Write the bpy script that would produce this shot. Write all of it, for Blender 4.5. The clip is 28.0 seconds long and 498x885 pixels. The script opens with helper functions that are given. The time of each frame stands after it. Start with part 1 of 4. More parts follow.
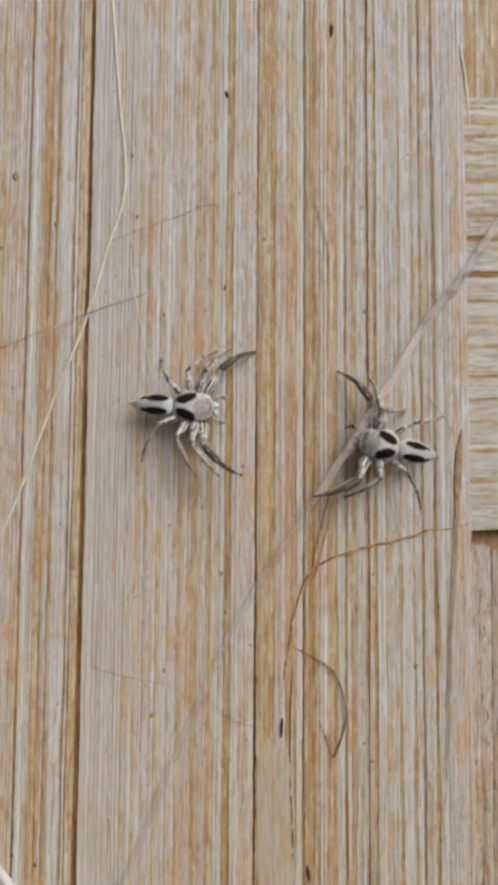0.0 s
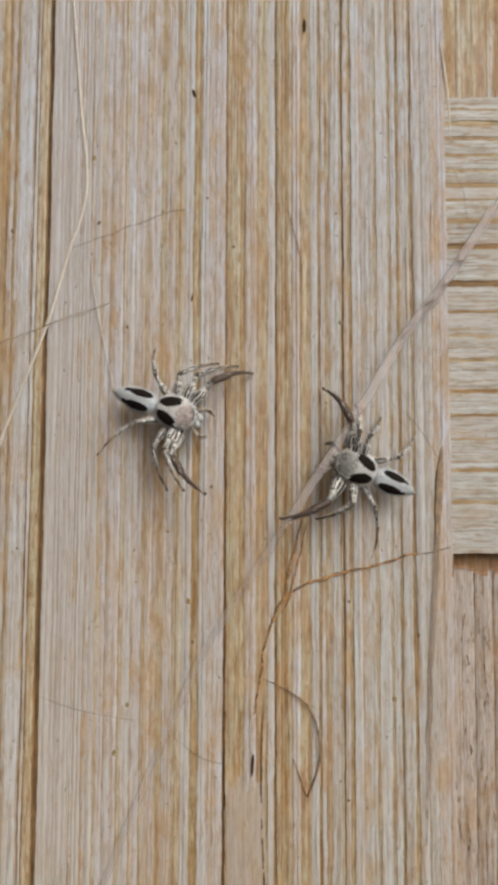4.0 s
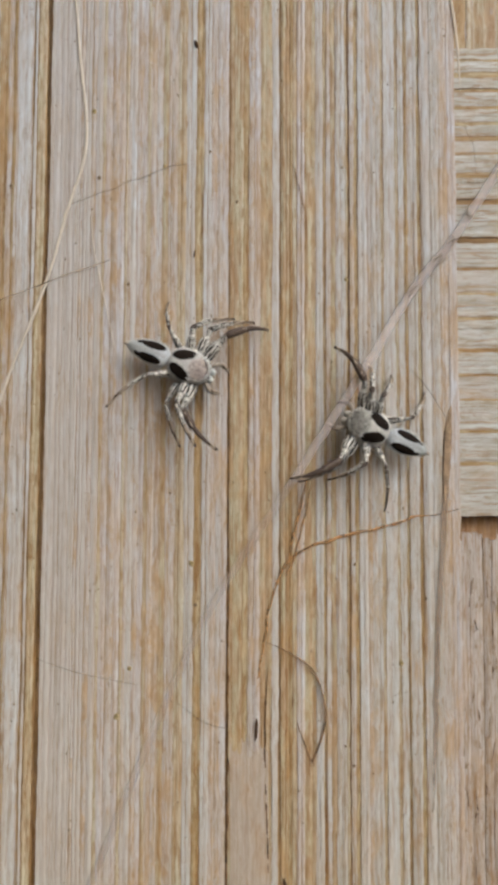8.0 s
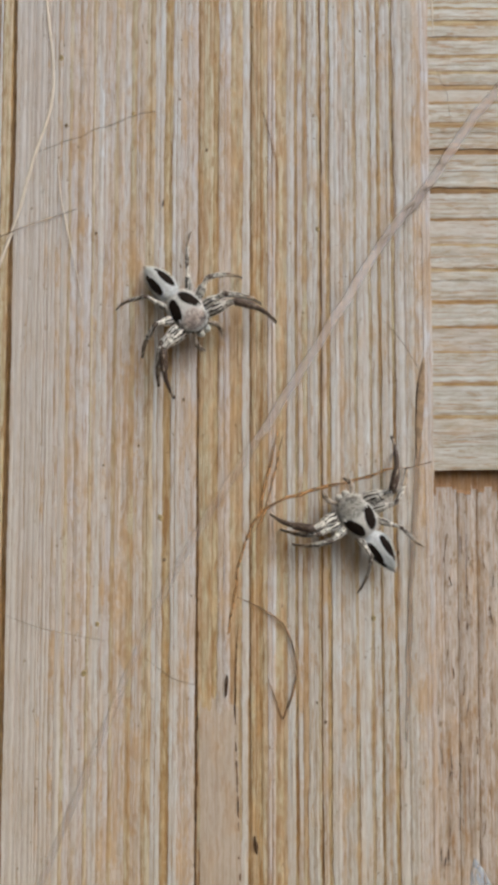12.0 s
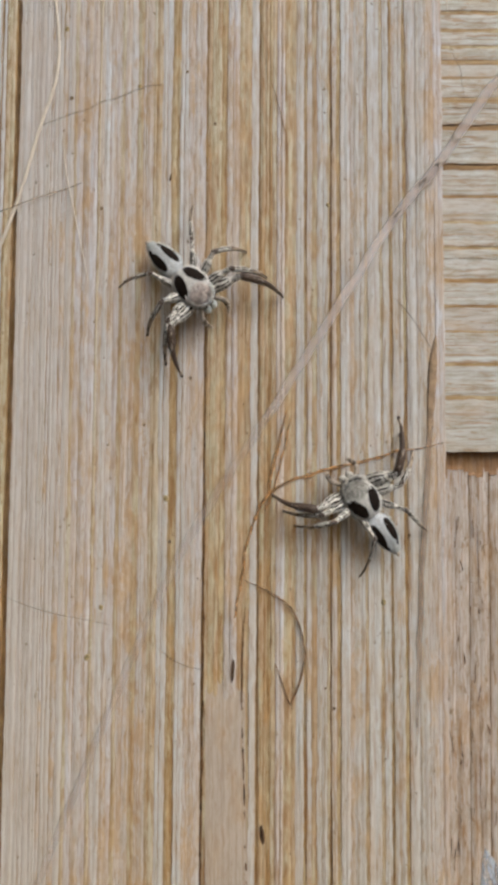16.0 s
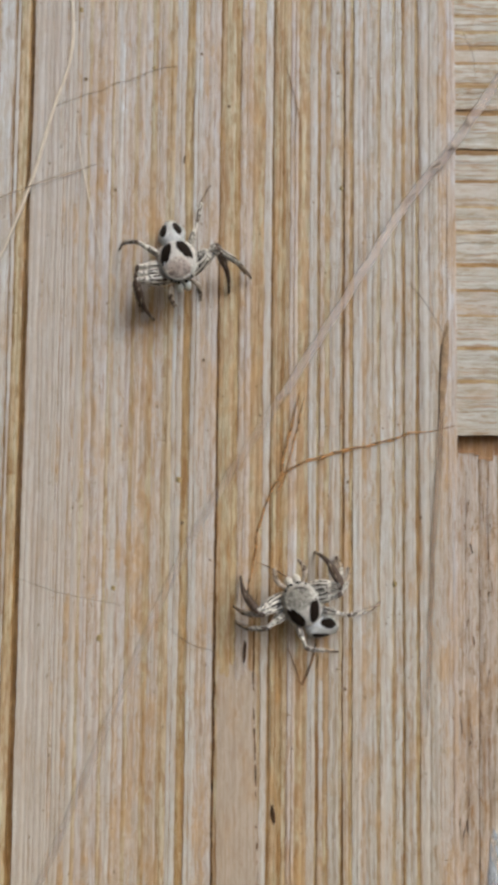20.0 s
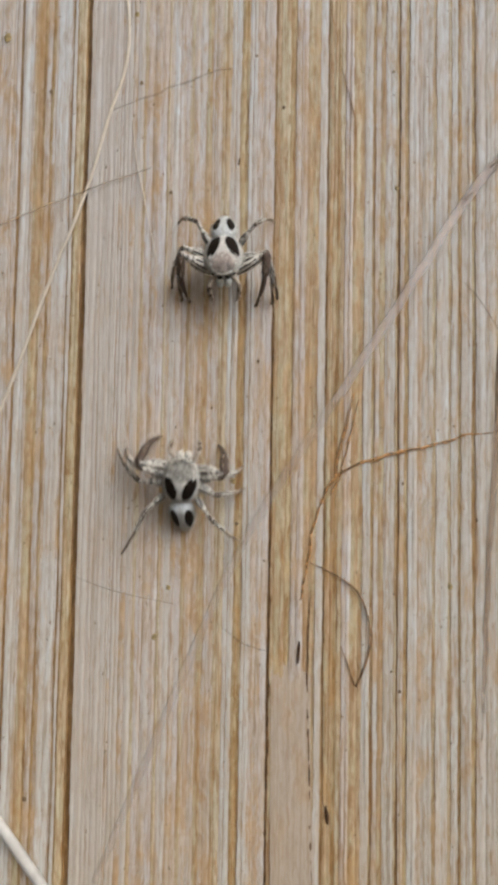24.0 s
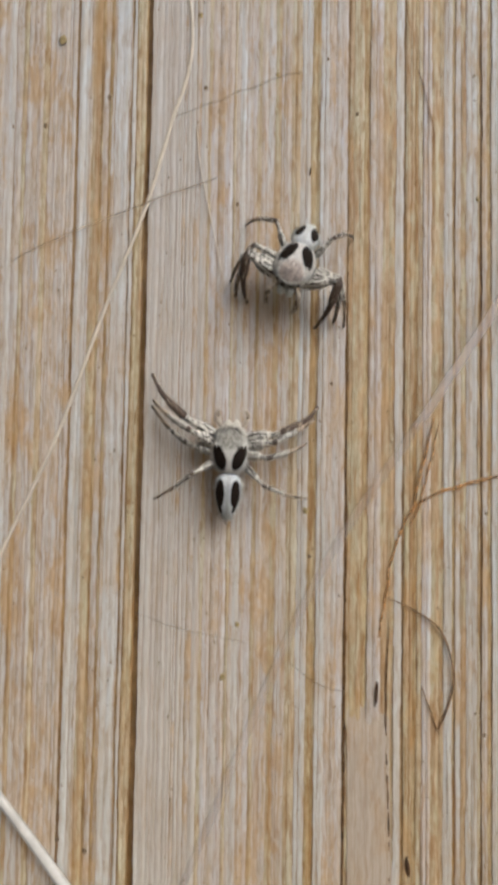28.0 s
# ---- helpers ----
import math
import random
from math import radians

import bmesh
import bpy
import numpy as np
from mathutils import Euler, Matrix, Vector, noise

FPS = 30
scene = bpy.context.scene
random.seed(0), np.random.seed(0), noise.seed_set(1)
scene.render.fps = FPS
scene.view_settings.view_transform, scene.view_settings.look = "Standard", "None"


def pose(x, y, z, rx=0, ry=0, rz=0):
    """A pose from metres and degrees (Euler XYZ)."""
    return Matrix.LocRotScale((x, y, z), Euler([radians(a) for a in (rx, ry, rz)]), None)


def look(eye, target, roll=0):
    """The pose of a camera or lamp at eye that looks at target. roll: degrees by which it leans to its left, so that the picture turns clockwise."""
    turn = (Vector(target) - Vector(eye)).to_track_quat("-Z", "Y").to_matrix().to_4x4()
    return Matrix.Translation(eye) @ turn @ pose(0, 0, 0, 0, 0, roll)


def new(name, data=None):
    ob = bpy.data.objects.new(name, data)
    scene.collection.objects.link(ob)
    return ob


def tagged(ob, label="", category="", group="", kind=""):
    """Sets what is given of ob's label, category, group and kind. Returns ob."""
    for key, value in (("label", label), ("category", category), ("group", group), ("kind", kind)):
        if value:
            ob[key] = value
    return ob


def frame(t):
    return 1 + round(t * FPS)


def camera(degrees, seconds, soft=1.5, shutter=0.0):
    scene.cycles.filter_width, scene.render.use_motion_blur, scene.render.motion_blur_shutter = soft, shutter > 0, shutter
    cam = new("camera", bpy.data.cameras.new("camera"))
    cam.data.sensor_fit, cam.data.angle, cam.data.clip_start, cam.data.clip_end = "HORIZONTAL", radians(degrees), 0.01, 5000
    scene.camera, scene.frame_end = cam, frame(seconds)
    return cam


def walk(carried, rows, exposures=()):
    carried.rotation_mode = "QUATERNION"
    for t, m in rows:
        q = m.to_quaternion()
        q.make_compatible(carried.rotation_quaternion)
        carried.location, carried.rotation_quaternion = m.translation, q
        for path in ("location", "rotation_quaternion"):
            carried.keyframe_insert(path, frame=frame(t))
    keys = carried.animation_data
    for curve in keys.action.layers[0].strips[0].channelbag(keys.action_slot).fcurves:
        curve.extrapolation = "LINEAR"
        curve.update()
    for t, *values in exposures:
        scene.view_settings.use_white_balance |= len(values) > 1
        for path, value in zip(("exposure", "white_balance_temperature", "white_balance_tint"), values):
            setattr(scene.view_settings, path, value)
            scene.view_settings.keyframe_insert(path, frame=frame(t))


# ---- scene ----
cam = camera(42.0, 28.0, soft=4.6, shutter=0.5)
# seconds, place in metres, turn in degrees; the camera hangs over the mat and looks down
PATH = [
    (0, -0.00000, 0.00000, 0.07000, 1.92, 0.23, 0.00),
    (0.5, 0.00088, 0.00366, 0.07139, 2.16, -0.02, -0.18),
    (1, -0.00008, 0.00028, 0.07155, 1.46, -0.38, -0.21),
    (1.5, 0.00403, -0.00217, 0.07086, 1.82, -0.45, 0.25),
    (2, 0.00391, -0.00129, 0.06952, 2.33, -0.23, -0.09),
    (2.5, 0.00305, 0.00030, 0.06688, 2.33, -0.25, -0.08),
    (4.5, 0.00268, 0.00187, 0.06610, 1.87, -0.12, -0.13),
    (5, 0.00364, 0.00006, 0.06627, 1.46, 0.07, -0.05),
    (5.5, 0.00560, 0.00401, 0.06668, 1.65, -0.17, -0.05),
    (6, 0.00540, 0.00151, 0.06637, 1.62, 0.26, -0.16),
    (6.5, 0.00538, -0.00022, 0.06586, 1.50, -0.03, -0.15),
    (7, 0.00491, -0.00204, 0.06528, 1.49, 0.09, -0.19),
    (7.5, 0.00468, -0.00439, 0.06451, 1.51, 0.02, -0.12),
    (8, 0.00282, -0.00143, 0.06462, 1.52, 0.25, -0.11),
    (8.5, 0.00571, -0.00083, 0.06426, 1.68, -0.16, -0.19),
    (9, 0.00378, 0.00178, 0.06441, 1.73, 0.12, -0.14),
    (9.5, 0.00678, -0.00335, 0.06346, 1.55, -0.22, 0.02),
    (10, 0.00579, -0.00540, 0.06269, 1.46, -0.32, -0.03),
    (10.5, 0.00471, -0.00830, 0.06237, 1.35, -0.10, -0.17),
    (11, 0.00397, -0.00729, 0.06277, 1.37, 0.02, -0.26),
    (11.5, 0.00501, -0.00776, 0.06310, 1.37, -0.28, -0.30),
    (12, 0.00534, -0.00601, 0.06342, 1.44, -0.11, -0.18),
    (12.5, 0.00802, -0.00734, 0.06336, 1.49, -0.37, -0.35),
    (14.5, 0.00639, -0.00764, 0.06369, 1.57, -0.56, -0.09),
    (15, 0.00895, -0.01058, 0.06275, 1.43, -0.41, -0.14),
    (15.5, 0.00870, -0.01053, 0.06219, 1.53, -0.31, 0.05),
    (16, 0.00450, -0.00807, 0.06200, 1.58, -0.19, 0.08),
    (16.5, 0.00983, -0.00926, 0.06166, 1.38, -0.43, 0.21),
    (17, 0.00646, -0.00968, 0.06118, 1.45, -0.42, 0.28),
    (17.5, 0.00519, -0.01008, 0.06107, 1.50, -0.57, 0.21),
    (18, 0.00552, -0.01078, 0.06086, 1.45, -0.08, 0.03),
    (18.5, 0.00605, -0.01146, 0.06094, 1.38, -0.62, 0.24),
    (19, 0.00423, -0.01121, 0.06097, 1.33, -0.53, 0.18),
    (19.5, 0.00449, -0.01122, 0.06149, 1.32, -0.37, 0.20),
    (20, 0.00272, -0.00966, 0.06214, 1.44, -0.73, 0.35),
    (20.5, 0.00018, -0.00943, 0.06267, 1.31, -0.00, 0.50),
    (22.5, 0.00081, -0.01046, 0.06355, 1.09, 1.44, 0.51),
    (23, -0.00092, -0.01050, 0.06311, 1.18, 1.15, 0.39),
    (23.5, -0.00298, -0.01564, 0.06234, 1.55, 1.09, 0.66),
    (24, 0.00000, -0.00930, 0.06232, 1.20, 1.55, 0.55),
    (24.5, -0.00237, -0.01049, 0.06145, 1.12, 1.23, 0.36),
    (25, -0.00378, -0.00950, 0.06040, 1.20, 1.31, 0.61),
    (25.5, -0.00450, -0.00487, 0.05994, 1.52, 1.63, 0.54),
    (26, -0.00546, -0.00655, 0.05955, 1.09, 1.75, 0.50),
    (26.5, -0.00436, -0.01028, 0.05902, 1.10, 1.05, 0.72),
    (27, -0.00521, -0.00989, 0.05943, 0.97, 1.27, 0.50),
    (27.5, -0.00679, -0.01103, 0.05902, 1.20, 1.23, 0.52),
    (28, -0.00695, -0.00688, 0.05883, 1.28, 1.34, 0.37),
]
walk(cam, [(t, pose(x, y, z, rx, ry, rz)) for t, x, y, z, rx, ry, rz in PATH])

MM = 0.001

# ---- light: open shade; cool light from a wide stretch of sky, warm haze all round, a camera balanced between them ----
world = bpy.data.worlds.new("sky")
scene.world = world
world.use_nodes = True
wn, wl = world.node_tree.nodes, world.node_tree.links
sky = wn.new("ShaderNodeTexSky")
sky.sky_type = "NISHITA"
sky.sun_disc = False
sky.sun_elevation, sky.sun_rotation = radians(43), radians(38)
sky.air_density, sky.dust_density, sky.ozone_density = 0.05, 10.0, 0.0
haze = wn.new("ShaderNodeMix")
haze.data_type, haze.blend_type = "RGBA", "MULTIPLY"
haze.inputs[0].default_value, haze.inputs[7].default_value = 1.0, (1.16, 1.0, 0.68, 1.0)
wl.new(sky.outputs["Color"], haze.inputs[6])
wl.new(haze.outputs[2], wn["Background"].inputs["Color"])
wn["Background"].inputs["Strength"].default_value = 0.0855
sun = new("sun", bpy.data.lights.new("sun", "SUN"))
sun.data.energy, sun.data.angle, sun.data.color = 1.4, radians(44), (0.64, 0.82, 1.0)
sun.matrix_world = look((0.45, 0.576, 0.682), (0, 0, 0))
scene.view_settings.exposure = 0.0
scene.view_settings.use_white_balance = True
scene.view_settings.white_balance_temperature, scene.view_settings.white_balance_tint = 5690, 10


# ---- materials ----
def material(name):
    m = bpy.data.materials.new(name)
    m.use_nodes = True
    return m, m.node_tree.nodes, m.node_tree.links, m.node_tree.nodes["Principled BSDF"]


def mapped(nodes, links, scale, source="Object", shift=None, waver=0.0):
    """Scaled coordinates; shift: another stretch of the pattern for each object; waver: sideways wander in metres."""
    tc = nodes.new("ShaderNodeTexCoord")
    mp = nodes.new("ShaderNodeMapping")
    mp.inputs["Scale"].default_value = scale
    vector = tc.outputs[source]
    if waver:
        n = nodes.new("ShaderNodeTexNoise")
        n.inputs["Scale"].default_value, n.inputs["Detail"].default_value = 420.0, 4.0
        links.new(vector, n.inputs["Vector"])
        off = nodes.new("ShaderNodeVectorMath")
        off.operation = "MULTIPLY_ADD"
        off.inputs[1].default_value, off.inputs[2].default_value = (waver, 0, 0), (-0.5 * waver, 0, 0)
        links.new(n.outputs["Color"], off.inputs[0])
        add = nodes.new("ShaderNodeVectorMath")
        links.new(vector, add.inputs[0])
        links.new(off.outputs[0], add.inputs[1])
        vector = add.outputs[0]
    links.new(vector, mp.inputs["Vector"])
    if shift:
        info = nodes.new("ShaderNodeObjectInfo")
        mul = nodes.new("ShaderNodeMath")
        mul.operation = "MULTIPLY"
        mul.inputs[1].default_value = shift
        links.new(info.outputs["Random"], mul.inputs[0])
        links.new(mul.outputs[0], mp.inputs["Location"])
    return mp.outputs["Vector"]


def noise_of(nodes, links, vector, detail=4.0, rough=0.6):
    n = nodes.new("ShaderNodeTexNoise")
    n.inputs["Scale"].default_value = 1.0
    n.inputs["Detail"].default_value, n.inputs["Roughness"].default_value = detail, rough
    links.new(vector, n.inputs["Vector"])
    return n.outputs["Fac"]


def ramp_of(nodes, links, fac, stops):
    r = nodes.new("ShaderNodeValToRGB")
    e = r.color_ramp.elements
    while len(e) < len(stops):
        e.new(0.5)
    for el, (p, c) in zip(e, stops):
        el.position, el.color = p, (*c, 1)
    links.new(fac, r.inputs["Fac"])
    return r.outputs["Color"]


def mix_of(nodes, links, fac, a, b, blend="MIX"):
    m = nodes.new("ShaderNodeMix")
    m.data_type, m.blend_type = "RGBA", blend
    for socket, value in ((m.inputs[0], fac), (m.inputs[6], a), (m.inputs[7], b)):
        if isinstance(value, (int, float)):
            socket.default_value = value
        elif isinstance(value, tuple):
            socket.default_value = (*value, 1)
        else:
            links.new(value, socket)
    return m.outputs[2]


def bamboo(name, light, mid, dark, rough=0.6, stain=0.5, fade=0.5, patch=(0.53, 0.43, 0.315), lines=0.6, pits=0.0, worn=1.0):
    """Split bamboo: fine fibre lines, ragged runs of tan, thin dark seams that come and go, olive smudges, crumbs and pits."""
    m, n, l, b = material(name)

    def grey(v):
        return (v, v, v)

    def field(across, along, shift, detail, raggedness, waver=0.0):
        return noise_of(n, l, mapped(n, l, (across, along, 1), "UV", shift, waver), detail, raggedness)

    fibre = field(3800, 34, 40.0, 6, 0.66, 0.0005)
    colour = ramp_of(n, l, fibre, [(0.35, dark), (0.47, mid), (0.60, light)])
    run = field(700, 95, 11.0, 8, 0.70, 0.0008)
    colour = mix_of(n, l, ramp_of(n, l, run, [(0.46, grey(0)), (0.55, grey(min(0.9, fade * 1.3)))]), colour, patch)
    fine = field(9000, 120, 3.0, 4, 0.66, 0.0003)
    tone = ramp_of(n, l, fine, [(0.36, (0.70, 0.60, 0.46)), (0.45, (0.96, 0.94, 0.90)), (0.54, grey(1.0)), (0.64, (1.10, 1.12, 1.14))])
    colour = mix_of(n, l, 0.7, colour, tone, "MULTIPLY")
    # thin seams: where a slow stretched field crosses its middle
    seam = field(1300, 9, 7.0, 3, 0.5, 0.0002)
    gate = field(500, 90, 5.0, 5, 0.66)
    mask = ramp_of(n, l, seam, [(0.484, grey(0)), (0.4955, grey(lines)), (0.5045, grey(lines)), (0.516, grey(0))])
    mask = mix_of(n, l, 1.0, mask, ramp_of(n, l, gate, [(0.42, grey(0)), (0.54, grey(1))]), "MULTIPLY")
    colour = mix_of(n, l, mask, colour, (0.31, 0.165, 0.06))
    split = field(2300, 13, 17.0, 3, 0.5, 0.0002)
    mask = ramp_of(n, l, split, [(0.475, grey(0)), (0.492, grey(0.9 * lines)), (0.503, grey(0.9 * lines)), (0.52, grey(0))])
    mask = mix_of(n, l, 1.0, mask, ramp_of(n, l, gate, [(0.46, grey(1)), (0.55, grey(0))]), "MULTIPLY")
    colour = mix_of(n, l, mask, colour, (0.25, 0.13, 0.045))
    # short broken dashes in the open vessels of the wood
    dash = field(3600, 330, 9.0, 5, 0.68, 0.0003)
    colour = mix_of(n, l, ramp_of(n, l, dash, [(0.555, grey(0)), (0.62, grey(0.8 * worn))]), colour, (0.32, 0.19, 0.085))
    smudge = noise_of(n, l, mapped(n, l, (380, 130, 300), waver=0.0015), 9, 0.76)
    colour = mix_of(n, l, ramp_of(n, l, smudge, [(0.50, grey(0)), (0.60, grey(stain))]), colour, (0.46, 0.30, 0.135))
    chalk = noise_of(n, l, mapped(n, l, (1700, 420, 600), waver=0.0008), 8, 0.76)
    tone = ramp_of(n, l, chalk, [(0.38, (0.70, 0.57, 0.40)), (0.46, (0.92, 0.87, 0.79)), (0.51, grey(1.0)), (0.61, (1.20, 1.23, 1.26))])
    colour = mix_of(n, l, 0.72 * worn, colour, tone, "MULTIPLY")
    fleck = noise_of(n, l, mapped(n, l, (2100, 800, 900)), 4, 0.6)
    colour = mix_of(n, l, ramp_of(n, l, fleck, [(0.69 - pits, grey(0)), (0.74 - pits, grey(0.7))]), colour, (0.20, 0.13, 0.055))
    # no two fibres quite alike
    info = n.new("ShaderNodeObjectInfo")
    shade = ramp_of(n, l, info.outputs["Random"], [(0.0, (0.95, 0.94, 0.925)), (0.5, grey(1.0)), (1.0, (1.04, 1.04, 1.035))])
    colour = mix_of(n, l, 0.8, colour, shade, "MULTIPLY")
    # greyer towards the far end of the mat, yellower towards the near end
    along = n.new("ShaderNodeSeparateXYZ")
    l.new(n.new("ShaderNodeTexCoord").outputs["UV"], along.inputs[0])
    reach = n.new("ShaderNodeMapRange")
    reach.inputs["From Min"].default_value, reach.inputs["From Max"].default_value = -0.05, 0.045
    l.new(along.outputs["Y"], reach.inputs["Value"])
    end_tint = ramp_of(n, l, reach.outputs[0], [(0.0, (1.015, 0.985, 0.915)), (1.0, (0.985, 1.01, 1.055))])
    colour = mix_of(n, l, 1.0, colour, end_tint, "MULTIPLY")
    l.new(colour, b.inputs["Base Color"])
    b.inputs["Roughness"].default_value = rough
    b.inputs["Specular IOR Level"].default_value = 0.3
    bump = n.new("ShaderNodeBump")
    bump.inputs["Strength"].default_value, bump.inputs["Distance"].default_value = 0.6, 0.00004
    l.new(mix_of(n, l, 0.5, fibre, fine), bump.inputs["Height"])
    l.new(bump.outputs["Normal"], b.inputs["Normal"])
    return m


TONES = {
    "W": bamboo("bleached_fibre", (0.593, 0.606, 0.653), (0.546, 0.541, 0.577), (0.464, 0.427, 0.397), stain=0.4, fade=0.4, lines=0.45, worn=0.6),
    "P": bamboo("pale_fibre", (0.54, 0.547, 0.562), (0.499, 0.483, 0.484), (0.43, 0.39, 0.343), stain=0.6, fade=0.35, lines=0.55, worn=0.7),
    "T": bamboo("tan_fibre", (0.535, 0.485, 0.38), (0.481, 0.406, 0.298), (0.383, 0.304, 0.181), patch=(0.512, 0.492, 0.399), lines=0.8, fade=0.65, worn=0.85),
    "R": bamboo("russet_fibre", (0.507, 0.425, 0.305), (0.449, 0.339, 0.223), (0.362, 0.243, 0.137), patch=(0.49, 0.467, 0.351), lines=0.9, fade=0.65, worn=0.85),
    "B": bamboo("brown_fibre", (0.438, 0.336, 0.192), (0.362, 0.253, 0.127), (0.268, 0.163, 0.069), patch=(0.486, 0.426, 0.29), fade=0.75, lines=0.9),
    "S": bamboo("smooth_pale_fibre", (0.54, 0.536, 0.529), (0.518, 0.502, 0.491), (0.461, 0.433, 0.41), stain=0.15, fade=0.2, lines=0.35, patch=(0.469, 0.443, 0.419), worn=0.3),
    "K": bamboo("grey_pale_fibre", (0.531, 0.552, 0.573), (0.496, 0.502, 0.508), (0.425, 0.41, 0.387), stain=0.4, fade=0.35, lines=0.5, patch=(0.469, 0.443, 0.396), worn=0.7),
    "C": bamboo("chalky_fibre", (0.55, 0.585, 0.61), (0.491, 0.516, 0.524), (0.381, 0.37, 0.34), stain=0.25, fade=0.2, lines=0.6, patch=(0.443, 0.443, 0.412), worn=0.9),
    "Z": bamboo("white_fibre", (0.566, 0.592, 0.623), (0.533, 0.551, 0.572), (0.464, 0.463, 0.454), stain=0.2, fade=0.2, lines=0.3, worn=0.5),
    "G": bamboo("weathered_fibre", (0.507, 0.482, 0.477), (0.446, 0.417, 0.406), (0.326, 0.285, 0.258), patch=(0.456, 0.42, 0.392), stain=0.25, fade=0.3, pits=0.07),
    "Y": bamboo("straw_yellow_fibre", (0.547, 0.519, 0.401), (0.482, 0.435, 0.315), (0.383, 0.313, 0.191), stain=0.25),
}
CORE = bamboo("groove_brown", (0.304, 0.194, 0.082), (0.23, 0.138, 0.054), (0.136, 0.077, 0.029), fade=0.1, lines=0.3)


def plain(name, colour, rough=0.6, vary=0.25, scale=3000.0, metal=0.0, spec=0.4, alpha=1.0):
    m, n, l, b = material(name)
    f = noise_of(n, l, mapped(n, l, (scale, scale, scale)), 4)
    lo = tuple(c * (1 - vary) for c in colour)
    hi = tuple(min(1, c * (1 + vary)) for c in colour)
    l.new(ramp_of(n, l, f, [(0.35, lo), (0.65, hi)]), b.inputs["Base Color"])
    b.inputs["Roughness"].default_value, b.inputs["Metallic"].default_value = rough, metal
    b.inputs["Specular IOR Level"].default_value, b.inputs["Alpha"].default_value = spec, alpha
    return m


# ---- building helpers ----
def mesh_of(name, verts, faces, mats, index=None, smooth=True, grain=None):
    """A mesh from lists; grain: for each corner point its place across and along the wood, in metres."""
    me = bpy.data.meshes.new(name)
    me.from_pydata([tuple(v) for v in verts], [], faces)
    if grain is not None:
        corner = np.zeros(len(me.loops), dtype=np.int32)
        me.loops.foreach_get("vertex_index", corner)
        me.uv_layers.new(name="grain").data.foreach_set("uv", np.array(grain, dtype=np.float32)[corner].ravel())
    for m in mats if isinstance(mats, (list, tuple)) else [mats]:
        me.materials.append(m)
    if index is not None:
        me.polygons.foreach_set("material_index", index)
    if smooth:
        me.polygons.foreach_set("use_smooth", [True] * len(me.polygons))
    me.update()
    return me


def part(name, me, parent, label=""):
    ob = new(name, me)
    ob.parent = parent
    return tagged(ob, label)


def n2(x, y, s=0.0):
    return noise.noise(Vector((x, y, s)))


def spread(x0, fan):
    """How far a fibre leans sideways for each millimetre along its slat."""
    return fan[0] + (fan[1] - fan[0]) * min(1.0, max(0.0, (x0 - fan[2]) / (fan[3] - fan[2])))


def fibre_mesh(x0, x1, fan, y0, y1, top, crown, seed, mat, step=0.5, sink=0.0, wander=1.0):
    """One long fibre of a slat in millimetres: a crowned strip with wavering edges and rounded flanks."""
    rows = int((y1 - y0) / step) + 1
    us = (0.0, 0.06, 0.3, 0.5, 0.7, 0.94, 1.0)
    zs = (-0.5, -0.35, 0.55, 0.8, 0.55, -0.35, -0.5)
    verts, faces, grain = [], [], []
    for i in range(rows + 1):
        y = y0 + (y1 - y0) * i / rows
        a = x0 + spread(x0, fan) * (y - 27) + 0.09 * n2(y * 0.11, x0 * 3.1, 1) + wander * (0.04 * n2(y * 0.5, x0 * 3.1, 2) + 0.07 * n2(y * 1.3, x0 * 3.1, 5))
        b = x1 + spread(x1, fan) * (y - 27) + 0.09 * n2(y * 0.11, x1 * 3.1, 1) + wander * (0.04 * n2(y * 0.5, x1 * 3.1, 2) + 0.07 * n2(y * 1.3, x1 * 3.1, 5))
        h = top + 0.07 * n2(y * 0.09, seed, 3) + 0.03 * n2(y * 0.6, seed, 4)
        h -= sink * max(0.0, 1 - (y1 - y) / 5.0)
        for u, z in zip(us, zs):
            w = crown * (1.0 if z > 0 else 0.9)
            verts.append(((a + (b - a) * u) * MM, y * MM, (h + z * w - crown * 0.5) * MM))
            grain.append(((x0 + (x1 - x0) * u) * MM, y * MM))
    k = len(us)
    for i in range(rows):
        for j in range(k - 1):
            p = i * k + j
            faces.append((p, p + 1, p + k + 1, p + k))
    for i in (0, rows):
        ring = [i * k + j for j in range(k)]
        faces.append(tuple(ring[::-1] if i else ring))
    return mesh_of("fibre", verts, faces, mat, grain=grain)


def board_mesh(x0, x1, fan, y0, y1, z0, z1, mat):
    """The slat's body: a board with worn, chamfered edges."""
    verts, faces, grain = [], [], []
    rows = 40
    for i in range(rows + 1):
        y = y0 + (y1 - y0) * i / rows
        a = x0 + spread(x0, fan) * (y - 27) + 0.06 * n2(y * 0.12, x0, 7)
        b = x1 + spread(x1, fan) * (y - 27) + 0.06 * n2(y * 0.12, x1, 8)
        for x, z in ((a, z0), (a, z1 - 0.2), (a + 0.2, z1), (b - 0.2, z1), (b, z1 - 0.2), (b, z0)):
            verts.append((x * MM, y * MM, z * MM))
            grain.append((x * MM + z * MM, y * MM))
    for i in range(rows):
        for j in range(6):
            p, q = i * 6 + j, i * 6 + (j + 1) % 6
            faces.append((p, q, q + 6, p + 6)[::-1])
    faces.append(tuple(range(6)))
    faces.append(tuple(rows * 6 + j for j in range(6))[::-1])
    return mesh_of("board", verts, faces, mat, smooth=False, grain=grain)


